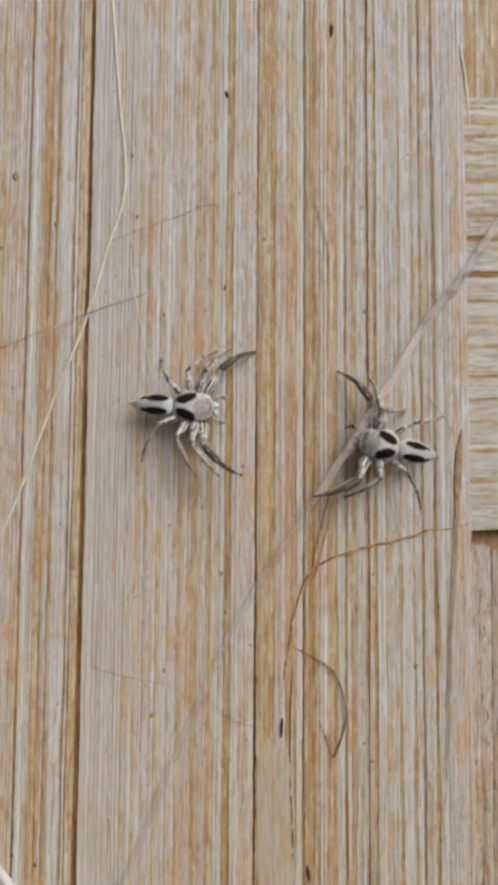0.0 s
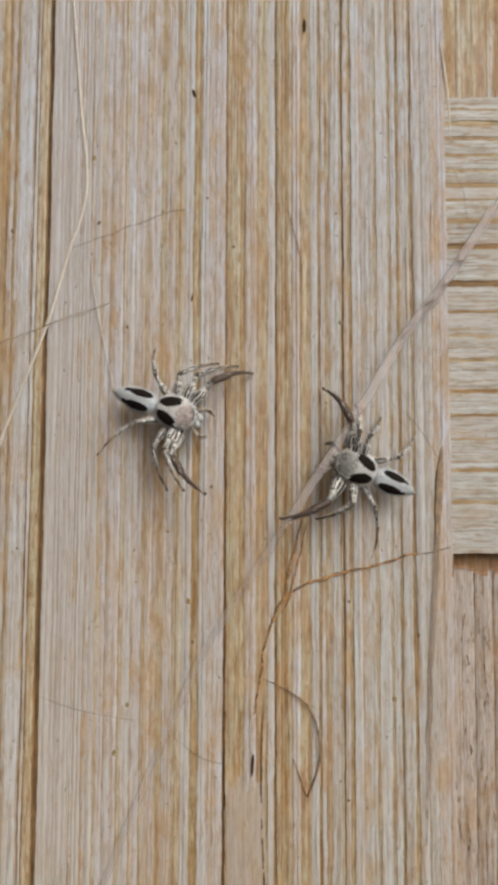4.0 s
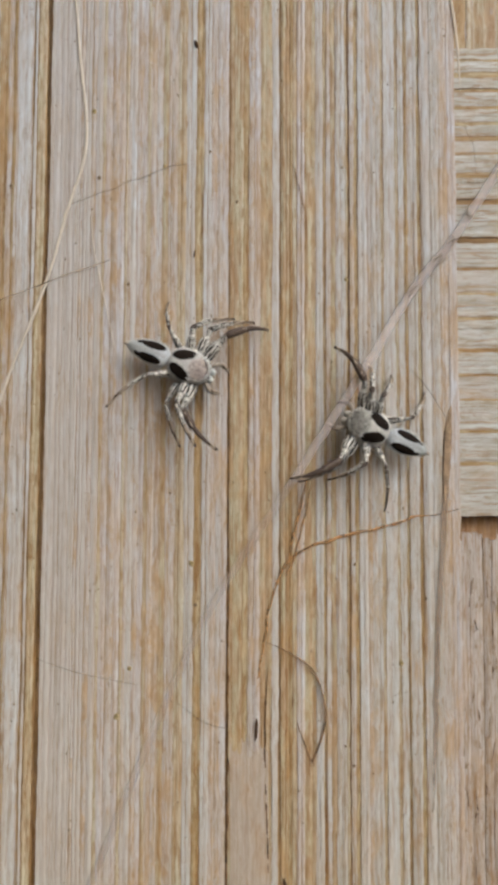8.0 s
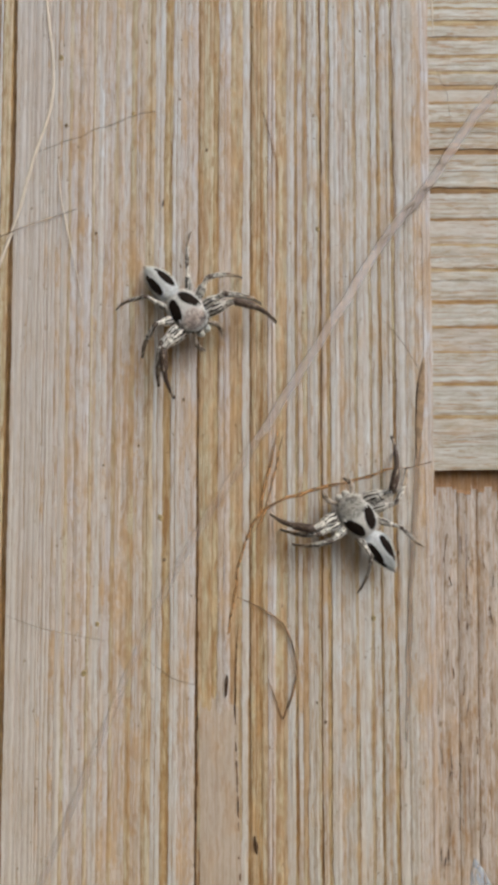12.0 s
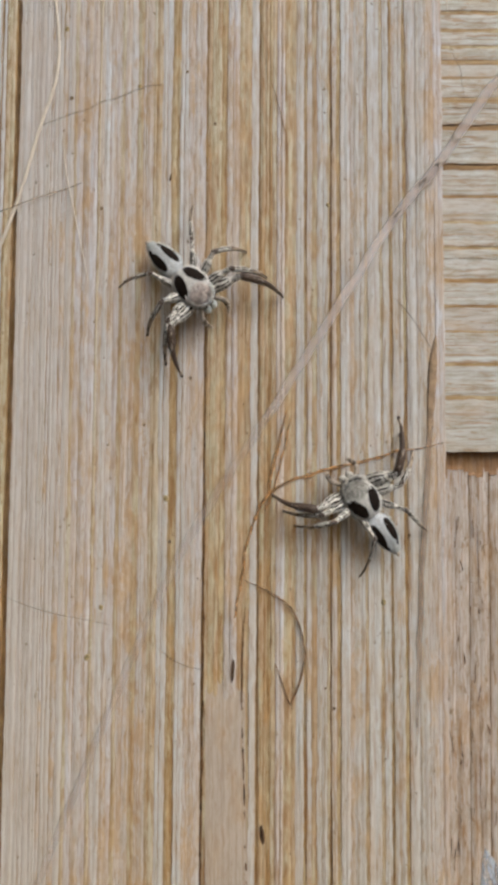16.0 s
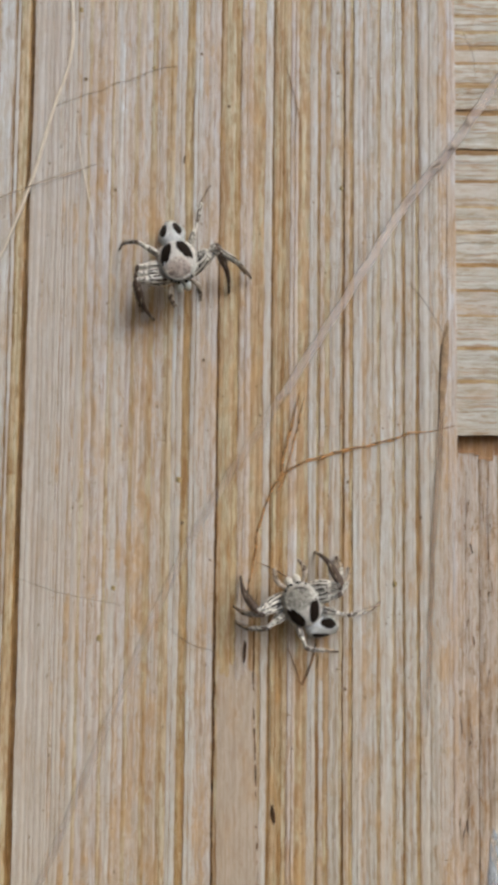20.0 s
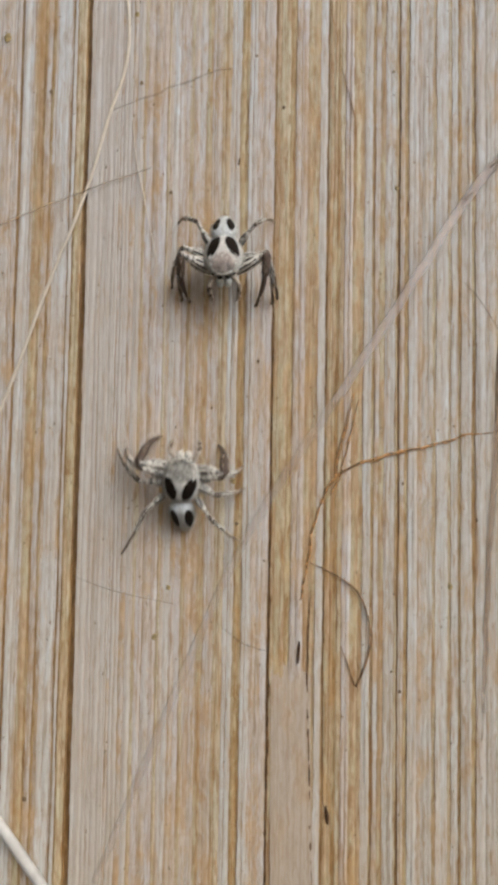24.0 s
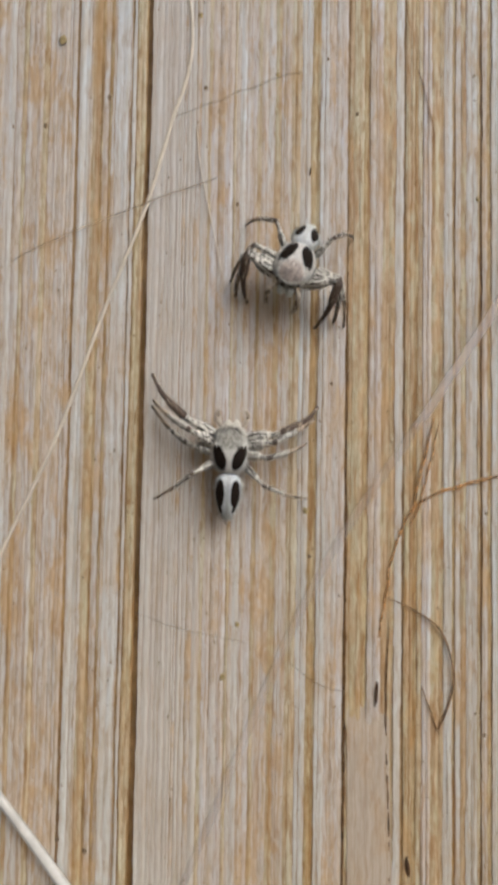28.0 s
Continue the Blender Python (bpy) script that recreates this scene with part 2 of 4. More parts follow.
LIFT = {"W": 0.04, "P": 0.02, "T": 0.0, "R": -0.02, "B": -0.07, "G": 0.0, "S": 0.02, "Z": 0.05, "K": 0.02, "C": 0.04, "Y": 0.03}


def slat(label, x0, tones, fan, y0, y1, top, thick, turn=None, crown=0.035, fine=0.5, lift=1.0, seed=1, wander=1.0):
    """A split-bamboo slat: a body with its fibres laid side by side; tones: (right edge, tone), D is an open groove."""
    rand = random.Random(seed)
    end = tones[-1][0]
    ob = new("bamboo_slat", board_mesh(x0, end, fan, y0, y1, top - thick, top - 0.14, CORE))
    tagged(ob, label, "bamboo slat", "slats of the woven mat", "structure")
    x = x0
    for i, (edge, tone) in enumerate(tones):
        if tone != "D":
            pieces = max(1, round((edge - x) / fine))
            cuts = [x] + sorted(x + (edge - x) * (k + rand.uniform(-0.3, 0.3)) / pieces for k in range(1, pieces)) + [edge]
            for k in range(pieces):
                a, b = cuts[k], cuts[k + 1]
                gap = 0.004 if rand.random() < 0.7 else rand.uniform(0.02, 0.055)
                me = fibre_mesh(a + 0.004, b - gap, fan, y0, y1, top + lift * LIFT[tone] + 0.03 * n2(a * 3.3, 4.4), crown * (0.7 + 0.8 * n2(a * 5.1, 2.7)), x0 + i * 1.7 + k, TONES[tone], wander=wander)
                part("fibre", me, ob)
        x = edge
    if turn is not None:
        ob.matrix_world = turn
    return ob


# ---- the mat ----
tagged(new("ground", mesh_of("ground", [(-3, -3, -0.0068), (3, -3, -0.0068), (3, 3, -0.0068), (-3, 3, -0.0068)], [(0, 1, 2, 3)],
       plain("packed_earth", (0.24, 0.17, 0.11), 0.9, 0.4, 300.0))), "plain brown packed earth under the mat", "ground", kind="structure")

MAIN_FAN = (0.0148, -0.004, -17.5, 23.3)
MAIN = [(-15.62, "S"), (-14.69, "S"), (-14.42, "S"), (-14.15, "P"), (-13.28, "S"), (-12.84, "P"), (-12.19, "S"), (-11.86, "T"), (-11.21, "W"), (-10.5, "P"),
        (-9.9, "W"), (-9.57, "T"), (-9.24, "P"), (-8.7, "Z"), (-8.15, "P"), (-7.66, "W"), (-7.28, "T"), (-6.73, "P"), (-6.07, "P"), (-5.53, "R"),
        (-4.54, "P"), (-3.67, "T"), (-2.68, "Z"), (-1.92, "B"), (-1.15, "Z"), (-0.05, "P"), (0.55, "W"), (0.77, "D"), (2.08, "R"), (2.63, "B"),
        (3.18, "P"), (3.78, "W"), (4.94, "R"), (5.65, "Z"), (5.84, "D"), (6.64, "R"), (6.97, "B"), (7.41, "T"), (8.18, "W"), (9.28, "R"),
        (10.05, "Z"), (10.32, "B"), (10.82, "P"), (11.26, "R"), (12.25, "K"), (12.47, "T"), (12.69, "D"), (13.13, "P"), (13.52, "B"), (14.34, "Z"),
        (14.79, "P"), (15.78, "K"), (16.11, "T"), (17.21, "Z"), (17.54, "T"), (18.21, "K"), (18.48, "B"), (19.48, "K"), (19.81, "B"), (20.03, "P"),
        (20.75, "Z"), (21.69, "K"), (22.52, "P"), (23.4, "W")]
slat("wide split-bamboo slat with pale and brown fibres", -17.5, MAIN, MAIN_FAN, -95, 95, 0.0, 1.5)

SIDE_FAN = (0.017, 0.0165, -60, -18)
SIDE = [(-42.57, "P"), (-41.17, "P"), (-40.37, "P"), (-39.77, "Z"), (-38.37, "P"), (-37.87, "B"), (-36.67, "P"), (-36.07, "Z"), (-34.77, "P"), (-34.47, "D"),
        (-33.37, "P"), (-32.47, "P"), (-31.97, "R"), (-30.77, "P"), (-30.17, "Z"), (-29.47, "P"), (-29.07, "R"), (-28.57, "P"), (-27.53, "P"), (-27, "Y"),
        (-26.21, "P"), (-25.69, "P"), (-24.9, "P"), (-24.49, "P"), (-24.22, "D"), (-23.23, "Z"), (-22.92, "P"), (-22.19, "R"), (-21.92, "B"), (-21.35, "P"),
        (-21.09, "B"), (-20.83, "P"), (-19.58, "Z"), (-19.37, "P"), (-19.24, "D"), (-18.95, "Z"), (-18.82, "D"), (-18.05, "Y")]
slat("split-bamboo slat with bleached and straw-coloured fibres", -48.0, SIDE, SIDE_FAN, -95, 95, -0.1, 1.5)
part("lip", board_mesh(-18.5, -17.2, (0.0155, 0.0155, -18.5, -17), -95, 95, -1.5, -0.75, CORE), bpy.data.objects["bamboo_slat.001"], "dark brown split edge")

rng = random.Random(4)
LOW = []
x = 24.3
while x < 62:
    x += rng.uniform(0.7, 2.0)
    LOW.append((x, rng.choice("GGGGGK")))
    if rng.random() < 0.25:
        x += rng.uniform(0.06, 0.13)
        LOW.append((x, "D"))
slat("weathered grey-brown bamboo slat lying deeper in the mat", 23.9, LOW, (0.0, 0.0, 24, 60), -95, 95, -2.8, 1.4, crown=0.06, fine=1.0, seed=3)

# the cross slat runs under the wide one and over the deep one: its fibres lie along the x axis
CROSS = [(-4.16, "C"), (-3.96, "C"), (-2.03, "C"), (-1.73, "B"), (1.23, "C"), (1.63, "B"), (4.56, "C"), (4.72, "B"), (7, "K"), (7.34, "B"),
         (9.49, "C"), (9.94, "B"), (12.84, "C"), (13.14, "B"), (15.32, "C"), (15.66, "B"), (18, "K"), (18.2, "B"), (20.76, "C"), (21.36, "D"),
         (24.76, "C"), (25.36, "D"), (27.54, "C"), (28.08, "B"), (29.98, "C"), (30.22, "B"), (31.4, "K"), (31.9, "B"), (33.0, "C"), (33.4, "B"),
         (34.7, "C"), (35.1, "B"), (36.5, "C"), (36.9, "B"), (38.0, "C"), (38.6, "B"), (39.7, "C"), (39.95, "B"), (41.1, "C")]
slat("bleached ribbed bamboo slat laid crosswise", -7.2, CROSS, (0.0, 0.0, -8, 42), -70, 70, -1.55, 1.2, turn=pose(0, 0, 0, 0, 0, 90), crown=0.015, fine=0.8, lift=0.35, seed=4, wander=1.3)
# browner, ragged-ended fibres on the deep slat along the cross slat's edge
brown_band = bamboo("brown_band_bamboo", (0.315, 0.191, 0.098), (0.264, 0.153, 0.072), (0.187, 0.102, 0.043), stain=0.3, fade=0.35, patch=(0.306, 0.217, 0.145))
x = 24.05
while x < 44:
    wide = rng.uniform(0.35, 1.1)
    part("fibre", fibre_mesh(x, x + wide, (0.0, 0.0, 24, 60), -8.9 - rng.uniform(0, 2.6) * rng.random(), -4.0, -2.72 + rng.uniform(0, 0.03), 0.03, x, brown_band), bpy.data.objects["bamboo_slat.002"], "brown stretch of the slat along the crosswise one")
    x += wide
# the deep slat keeps its brown skin beyond the cross slat
for a, b, tone in ((23.95, 25.5, "B"), (25.5, 26.0, "T"), (26.0, 26.3, "B"), (26.3, 28.6, "R"), (28.6, 29.3, "T"), (29.3, 33.0, "B"), (33.0, 40.0, "R")):
    part("fibre", fibre_mesh(a, b, (0.0, 0.0, 24, 60), 39.5, 95, -2.7 + LIFT[tone], 0.04, a, TONES[tone]), bpy.data.objects["bamboo_slat.002"], "brown skin of the slat")

WORN = bamboo("worn_tan_strip", (0.48, 0.441, 0.407), (0.461, 0.416, 0.377), (0.413, 0.361, 0.314), stain=0.25, fade=0.1, lines=0.0, worn=0.4)


# ---- fibres, hairs and marks on the mat ----
def thread_mesh(points, radii, mat, sides=7, flat=1.0, steps=14, wobble=0.0, seed=0.0, jag=0.0):
    """A thread along a smooth line through a few points in millimetres, thick as radii say, flattened by flat."""
    pts = [Vector(p) for p in points]
    line, rad = [], []
    for i in range(len(pts) - 1):
        p0, p1, p2, p3 = pts[max(0, i - 1)], pts[i], pts[i + 1], pts[min(len(pts) - 1, i + 2)]
        for k in range(steps):
            u = k / steps
            q = 0.5 * ((2 * p1) + (p2 - p0) * u + (2 * p0 - 5 * p1 + 4 * p2 - p3) * u * u + (3 * p1 - p0 - 3 * p2 + p3) * u ** 3)
            if wobble:
                q = q + wobble * Vector((n2(q.y * 0.5, q.x * 0.5, seed), n2(q.x * 0.5, q.y * 0.5, seed + 5), 0))
            line.append(q)
            rad.append((radii[i] + (radii[i + 1] - radii[i]) * u) * (1 + jag * 2 * n2(q.y * 2.1, q.x, seed + 3)))
    line.append(pts[-1])
    rad.append(radii[-1])
    verts, faces = [], []
    for i, p in enumerate(line):
        d = (line[min(i + 1, len(line) - 1)] - line[max(i - 1, 0)]).normalized()
        side = d.cross(Vector((0, 0, 1))).normalized()
        up = side.cross(d)
        for j in range(sides):
            a = 2 * math.pi * j / sides
            verts.append((p + side * (rad[i] * math.cos(a)) + up * (rad[i] * flat * math.sin(a))) * MM)
    for i in range(len(line) - 1):
        for j in range(sides):
            a, b = i * sides + j, i * sides + (j + 1) % sides
            faces.append((a, b, b + sides, a + sides))
    faces.append(tuple(range(sides))[::-1])
    faces.append(tuple((len(line) - 1) * sides + j for j in range(sides)))
    return mesh_of("thread", verts, faces, mat)


def add_hairs(verts, faces, index, roots, number, rand):
    """Fine three-sided hairs: (root, way, length, thickness) in millimetres."""
    for p, d, ln, r in roots:
        d = d.normalized()
        side = d.cross(Vector((0.3, 0.2, 0.93))).normalized()
        other = d.cross(side)
        base = len(verts)
        for k in range(3):
            a = 2 * math.pi * k / 3
            verts.append(tuple(p + side * r * math.cos(a) + other * r * math.sin(a)))
        verts.append(tuple(p + d * ln + Vector((rand.uniform(-0.05, 0.05), rand.uniform(-0.05, 0.05), 0))))
        for k in range(3):
            faces.append((base + k, base + (k + 1) % 3, base + 3))
            index.append(number)


def to_metres(verts):
    return [(x * MM, y * MM, z * MM) for x, y, z in verts]


STRAW = plain("pale_straw", (0.78, 0.72, 0.62), 0.55, 0.1, 900.0, alpha=0.7)
MAUVE = plain("dry_grass", (0.62, 0.555, 0.54), 0.6, 0.1, 700.0, alpha=0.3)
RUST = plain("rusty_hair", (0.46, 0.26, 0.10), 0.6, 0.5, 900.0, alpha=0.5)
DARK_HAIR = plain("dark_hair", (0.31, 0.19, 0.10), 0.5, 0.3, 900.0, alpha=0.6)
GREY_HAIR = plain("grey_hair", (0.46, 0.35, 0.23), 0.5, 0.3, 900.0, alpha=0.19)
BROWN_HAIR = plain("brown_plant_hair", (0.44, 0.33, 0.20), 0.5, 0.3, 900.0, alpha=0.3)
HUSK = plain("brown_husk", (0.36, 0.26, 0.165), 0.7, 0.35, 900.0, alpha=0.8)
FAINT_HUSK = plain("faint_brown_husk", (0.42, 0.32, 0.235), 0.7, 0.25, 700.0, alpha=0.32)
WHITE_STRAW = plain("bleached_straw", (0.62, 0.62, 0.60), 0.6, 0.15, 600.0, alpha=0.85)
CRACK = plain("crack_brown", (0.15, 0.078, 0.03), 0.8, 0.6, 900.0, alpha=0.85)
PIT = plain("dark_pit", (0.06, 0.032, 0.016), 0.9, 0.3, 2000.0)
DIRT = plain("dirt", (0.20, 0.145, 0.09), 0.9, 0.5, 2500.0)
MOSS = plain("dull_olive_dirt", (0.33, 0.26, 0.13), 0.9, 0.4, 2500.0)


def strand(name, label, category, points, radii, mat, **more):
    return tagged(new(name, thread_mesh(points, radii, mat, **more)), label, category)


blade = strand("grass_blade", "long pale dry grass blade resting across the slats", "grass blade",
       [(41, 46, -1.0), (31, 31.6, -0.9), (27.7, 27.6, -0.6), (23.3, 21.0, 0.5), (18.4, 14.8, 1.6), (13.7, 7.4, 3.0), (7.2, -2.8, 2.4), (0.4, -13.2, 1.0), (-4.2, -22, 0.4), (-11.6, -39.4, 0.3), (-16, -50, 0.3)],
       [0.5, 0.5, 0.5, 0.46, 0.45, 0.43, 0.42, 0.42, 0.42, 0.40, 0.3], MAUVE, flat=0.25, wobble=0.12)


FAINT_BLADE = plain("withered_grass", (0.60, 0.53, 0.50), 0.6, 0.1, 700.0, alpha=0.13)
blade.data.materials.append(FAINT_BLADE)
for poly in blade.data.polygons:
    poly.material_index = 1 if poly.center.y < -4 * MM else 0


def tuft_mesh(x, y, z, seed):
    """A few dark mossy threads wound loosely along the blade."""
    rand = random.Random(seed)
    verts, faces = [], []
    for k in range(4):
        turn = 0.95 + rand.uniform(-0.5, 0.5)
        ln, bend = rand.uniform(0.9, 1.8), rand.uniform(-0.5, 0.5)
        px, py = x + rand.uniform(-0.25, 0.25), y + rand.uniform(-0.35, 0.35)
        line = []
        for q in range(4):
            u = q / 3 - 0.5
            off = bend * (0.25 - u * u) * 2
            line.append((px + ln * u * math.cos(turn) - off * math.sin(turn), py + ln * u * math.sin(turn) + off * math.cos(turn), z + 0.14))
        me = thread_mesh(line, [0.03, 0.08, 0.07, 0.02], TUFT, sides=5, steps=5, jag=0.5, seed=seed + k)
        base = len(verts)
        verts += [tuple(v.co) for v in me.vertices]
        faces += [tuple(base + i for i in p.vertices) for p in me.polygons]
        bpy.data.meshes.remove(me)
    return mesh_of("tuft", verts, faces, TUFT)


TUFT = plain("mossy_threads", (0.27, 0.22, 0.17), 0.8, 0.4, 2000.0, alpha=0.7)
TUFT_AT = [(24.6, 22.9, 0.1), (22.9, 20.3, 0.6), (21.3, 18.2, 1.0), (18.6, 15.1, 1.5)]
strand("straw_fibre", "pale straw fibre bent over two slats", "straw",
       [(-15.4, 52, 0.14), (-14.5, 40, 0.14), (-13.8, 30.5, 0.15), (-15.8, 23.2, 0.2), (-17.9, 15.9, 0.25), (-21.4, 7, 0.22), (-26, -5.4, 0.2), (-31.4, -17, 0.2), (-36, -28, 0.2)],
       [0.13, 0.14, 0.16, 0.18, 0.18, 0.18, 0.19, 0.19, 0.15], STRAW, flat=0.7)
strand("straw_fibre", "thick bleached straw lying over the slats", "straw",
       [(-39, -26, 0.9), (-30.9, -36.7, 0.9), (-27.2, -41.3, 1.0), (-22.8, -47.3, 0.9), (-16, -57, 0.6)], [0.4, 0.44, 0.5, 0.56, 0.5], WHITE_STRAW, flat=0.8)
strand("plant_hair", "thin grey-brown plant hair on the slats", "plant hair",
       [(-11.4, 18.6, 0.2), (-14.5, 17.5, 0.25), (-17.8, 16.2, 0.45), (-24.6, 13.7, 0.2), (-30.3, 11.0, 0.2)], [0.06, 0.08, 0.08, 0.08, 0.05], BROWN_HAIR, wobble=0.15)
strand("plant_hair", "fine pale plant hair on the wide slat", "plant hair",
       [(-13.3, 23.5, 0.15), (-13.0, 20, 0.2), (-12.3, 16.6, 0.3), (-10.7, 9.0, 0.15)], [0.03, 0.06, 0.06, 0.03], STRAW)
strand("plant_hair", "faint brown plant hair on the wide slat", "plant hair",
       [(-15.6, 24.2, 0.06), (-11.2, 25.9, 0.08), (-6.5, 27.7, 0.08), (-3.7, 28.4, 0.06)], [0.05, 0.09, 0.09, 0.05], GREY_HAIR, wobble=0.2)
strand("rusty_root", "rust-brown curved rootlet stuck to the wide slat", "rootlet",
       [(23.4, -6.3, 0.1), (20.5, -6.9, 0.12), (18.2, -7.5, 0.12), (12.6, -8.9, 0.14), (6.9, -11.0, 0.14), (4.8, -15.2, 0.12), (4.1, -19.0, 0.1), (3.3, -23, 0.1)],
       [0.05, 0.09, 0.13, 0.14, 0.15, 0.13, 0.12, 0.05], RUST, flat=0.5, wobble=0.3, jag=0.5, steps=24)
strand("rusty_root", "short rust-brown rootlet on the wide slat", "rootlet", [(8.3, -3.2, 0.12), (7.3, -7.6, 0.18), (6.4, -11.6, 0.12)], [0.06, 0.17, 0.12], RUST, flat=0.6, wobble=0.2)
strand("dark_hair", "dark curved hair hooked at its end", "hair",
       [(4.2, -19.4, 0.1), (6.6, -20.5, 0.2), (8.9, -22.3, 0.3), (9.95, -25.7, 0.3), (9.7, -28.4, 0.2), (8.7, -31.1, 0.1)], [0.03, 0.07, 0.1, 0.1, 0.12, 0.1], DARK_HAIR)
strand("dark_hair", "short dark hair on the wide slat", "hair", [(7.2, -27.2, 0.1), (7.7, -28.6, 0.15), (8.6, -31.0, 0.1)], [0.03, 0.06, 0.07], DARK_HAIR)
strand("plant_hair", "fine grey plant hair near a pit in the wood", "plant hair", [(-4.6, -25.3, 0.1), (-2.0, -27.2, 0.14), (0.4, -27.9, 0.1)], [0.03, 0.06, 0.05], GREY_HAIR)
strand("plant_hair", "fine grey plant hair on the edge of the slat", "plant hair", [(-18.6, -21.0, 0.0), (-14.5, -22.4, 0.14), (-8.5, -23.6, 0.1)], [0.04, 0.05, 0.03], GREY_HAIR)
strand("splinter", "broad brown splinter stuck along the edge of the slat", "splinter",
       [(22.65, 3.9, 0.1), (22.45, 2.2, 0.085), (22.3, 0.3, 0.085), (22.15, -2.5, 0.085), (21.95, -6.0, 0.08)], [0.06, 0.3, 0.44, 0.40, 0.1], HUSK, flat=0.08, wobble=0.06, jag=0.15, steps=24)
strand("splinter", "long faint brown splinter along the edge of the slat", "splinter",
       [(22.1, -3.5, 0.07), (21.6, -12, 0.085), (21.2, -18, 0.085), (20.9, -26, 0.085), (20.5, -36, 0.07)], [0.3, 0.32, 0.28, 0.32, 0.06], FAINT_HUSK, flat=0.08, wobble=0.1, jag=0.12, steps=24)
strand("plant_hair", "thin dark plant hair on the wide slat", "plant hair", [(6.9, 28.6, 0.1), (7.6, 26.0, 0.13), (8.2, 23.5, 0.13), (8.45, 21.6, 0.1)], [0.03, 0.045, 0.045, 0.02], DARK_HAIR)
strand("rusty_root", "thin rust-brown rootlet beside a thicker one", "rootlet", [(8.75, -3.6, 0.1), (8.0, -7.2, 0.14), (7.0, -11.0, 0.12), (6.1, -13.0, 0.1)], [0.04, 0.1, 0.1, 0.04], RUST, flat=0.5, wobble=0.2, jag=0.4)
strand("plant_hair", "fine pale hair lying across the crosswise slat", "plant hair", [(24.6, 33.5, -1.4), (25.6, 30.5, -1.3), (26.0, 28.0, -1.4)], [0.03, 0.05, 0.03], GREY_HAIR, wobble=0.2)
strand("splinter", "thin pale splinter lifting from the slat's edge", "splinter", [(22.9, 46.0, 0.1), (23.35, 43.0, 0.15), (23.75, 39.5, 0.0), (24.1, 36.0, -0.5)], [0.1, 0.14, 0.12, 0.03], STRAW, flat=0.6)
strand("plant_hair", "thin forked plant hair by the slat's edge", "plant hair", [(22.1, 2.8, 0.1), (20.2, 5.8, 0.16), (18.6, 7.6, 0.1)], [0.05, 0.06, 0.03], GREY_HAIR)

for k, (x, y, z) in enumerate(TUFT_AT):
    part("moss_tuft", tuft_mesh(x, y, z, 70 + k), blade, "dark mossy threads")

for line in ([(4.35, -22.0, 0.07), (4.05, -29.5, 0.09), (4.3, -40, 0.09), (4.6, -52, 0.09), (5.0, -70, 0.08)], [(0.55, 10, 0.06), (0.45, -10, 0.08), (0.35, -29, 0.08), (0.2, -45, 0.09), (-0.1, -70, 0.08)]):
    strand("wood_crack", "long dark crack along the bamboo fibres", "crack", line, [0.03, 0.075, 0.095, 0.1, 0.05], CRACK, flat=0.3, wobble=0.1, steps=60, jag=0.45)

rng = random.Random(31)
for i in range(54):
    x, y, ln = rng.uniform(24.4, 31.0), rng.uniform(-50, -10.5), rng.uniform(0.4, 2.2)
    r = rng.uniform(0.03, 0.06)
    lean = rng.uniform(-0.12, 0.2)
    strand("wood_crack", "short dark crack in the weathered deep slat", "crack", [(x, y, -2.7), (x + lean * ln * 0.4, y - ln * 0.4, -2.68), (x + lean * ln, y - ln, -2.7)], [0.02, r, 0.02],
           CRACK, flat=0.4, wobble=0.35, steps=7, jag=0.8, sides=5, seed=i * 3.3)

# a smooth worn strip between two cracks
ob = new("worn_strip", fibre_mesh(0.62, 3.7, (0.0, -0.012, 0.6, 3.8), -95, -26.8, 0.13, 0.03, 3.3, WORN, sink=0.45))
tagged(ob, "smooth worn tan strip set in the wide slat", "wood strip", kind="structure")


def blob_mesh(length, width, height, seed, mat, blunt=0.8):
    """A small uneven crumb or pit, pointed at both ends."""
    verts, faces = [], []
    n, k = 9, 7
    for i in range(n):
        u = i / (n - 1)
        r = math.sin(math.pi * u) ** blunt + 0.02
        for j in range(k):
            a = 2 * math.pi * j / k
            w = r * (1 + 0.35 * n2(u * 3, math.cos(a) + seed, seed))
            verts.append((0.5 * width * w * math.cos(a) * MM, (u - 0.5) * length * MM, height * max(-0.3, w * math.sin(a)) * MM))
    for i in range(n - 1):
        for j in range(k):
            a, b = i * k + j, i * k + (j + 1) % k
            faces.append((a, b, b + k, a + k))
    return mesh_of("crumb", verts, faces, mat)


for i, (x, y, length, width, turn) in enumerate([(3.2, -28.0, 2.4, 0.34, -4), (6.0, -43.2, 1.9, 0.4, 8), (8.8, 47.8, 1.6, 0.4, 0), (-2.7, 40.6, 1.0, 0.4, 20), (-2.9, 19.2, 0.9, 0.2, -10)]):
    ob = new("wood_pit", blob_mesh(length, width, 0.1, i, PIT))
    ob.matrix_world = pose(x * MM, y * MM, 0.1 * MM, 0, 0, turn)
    tagged(ob, "small dark pit in the bamboo", "pit", "pits in the wide slat")

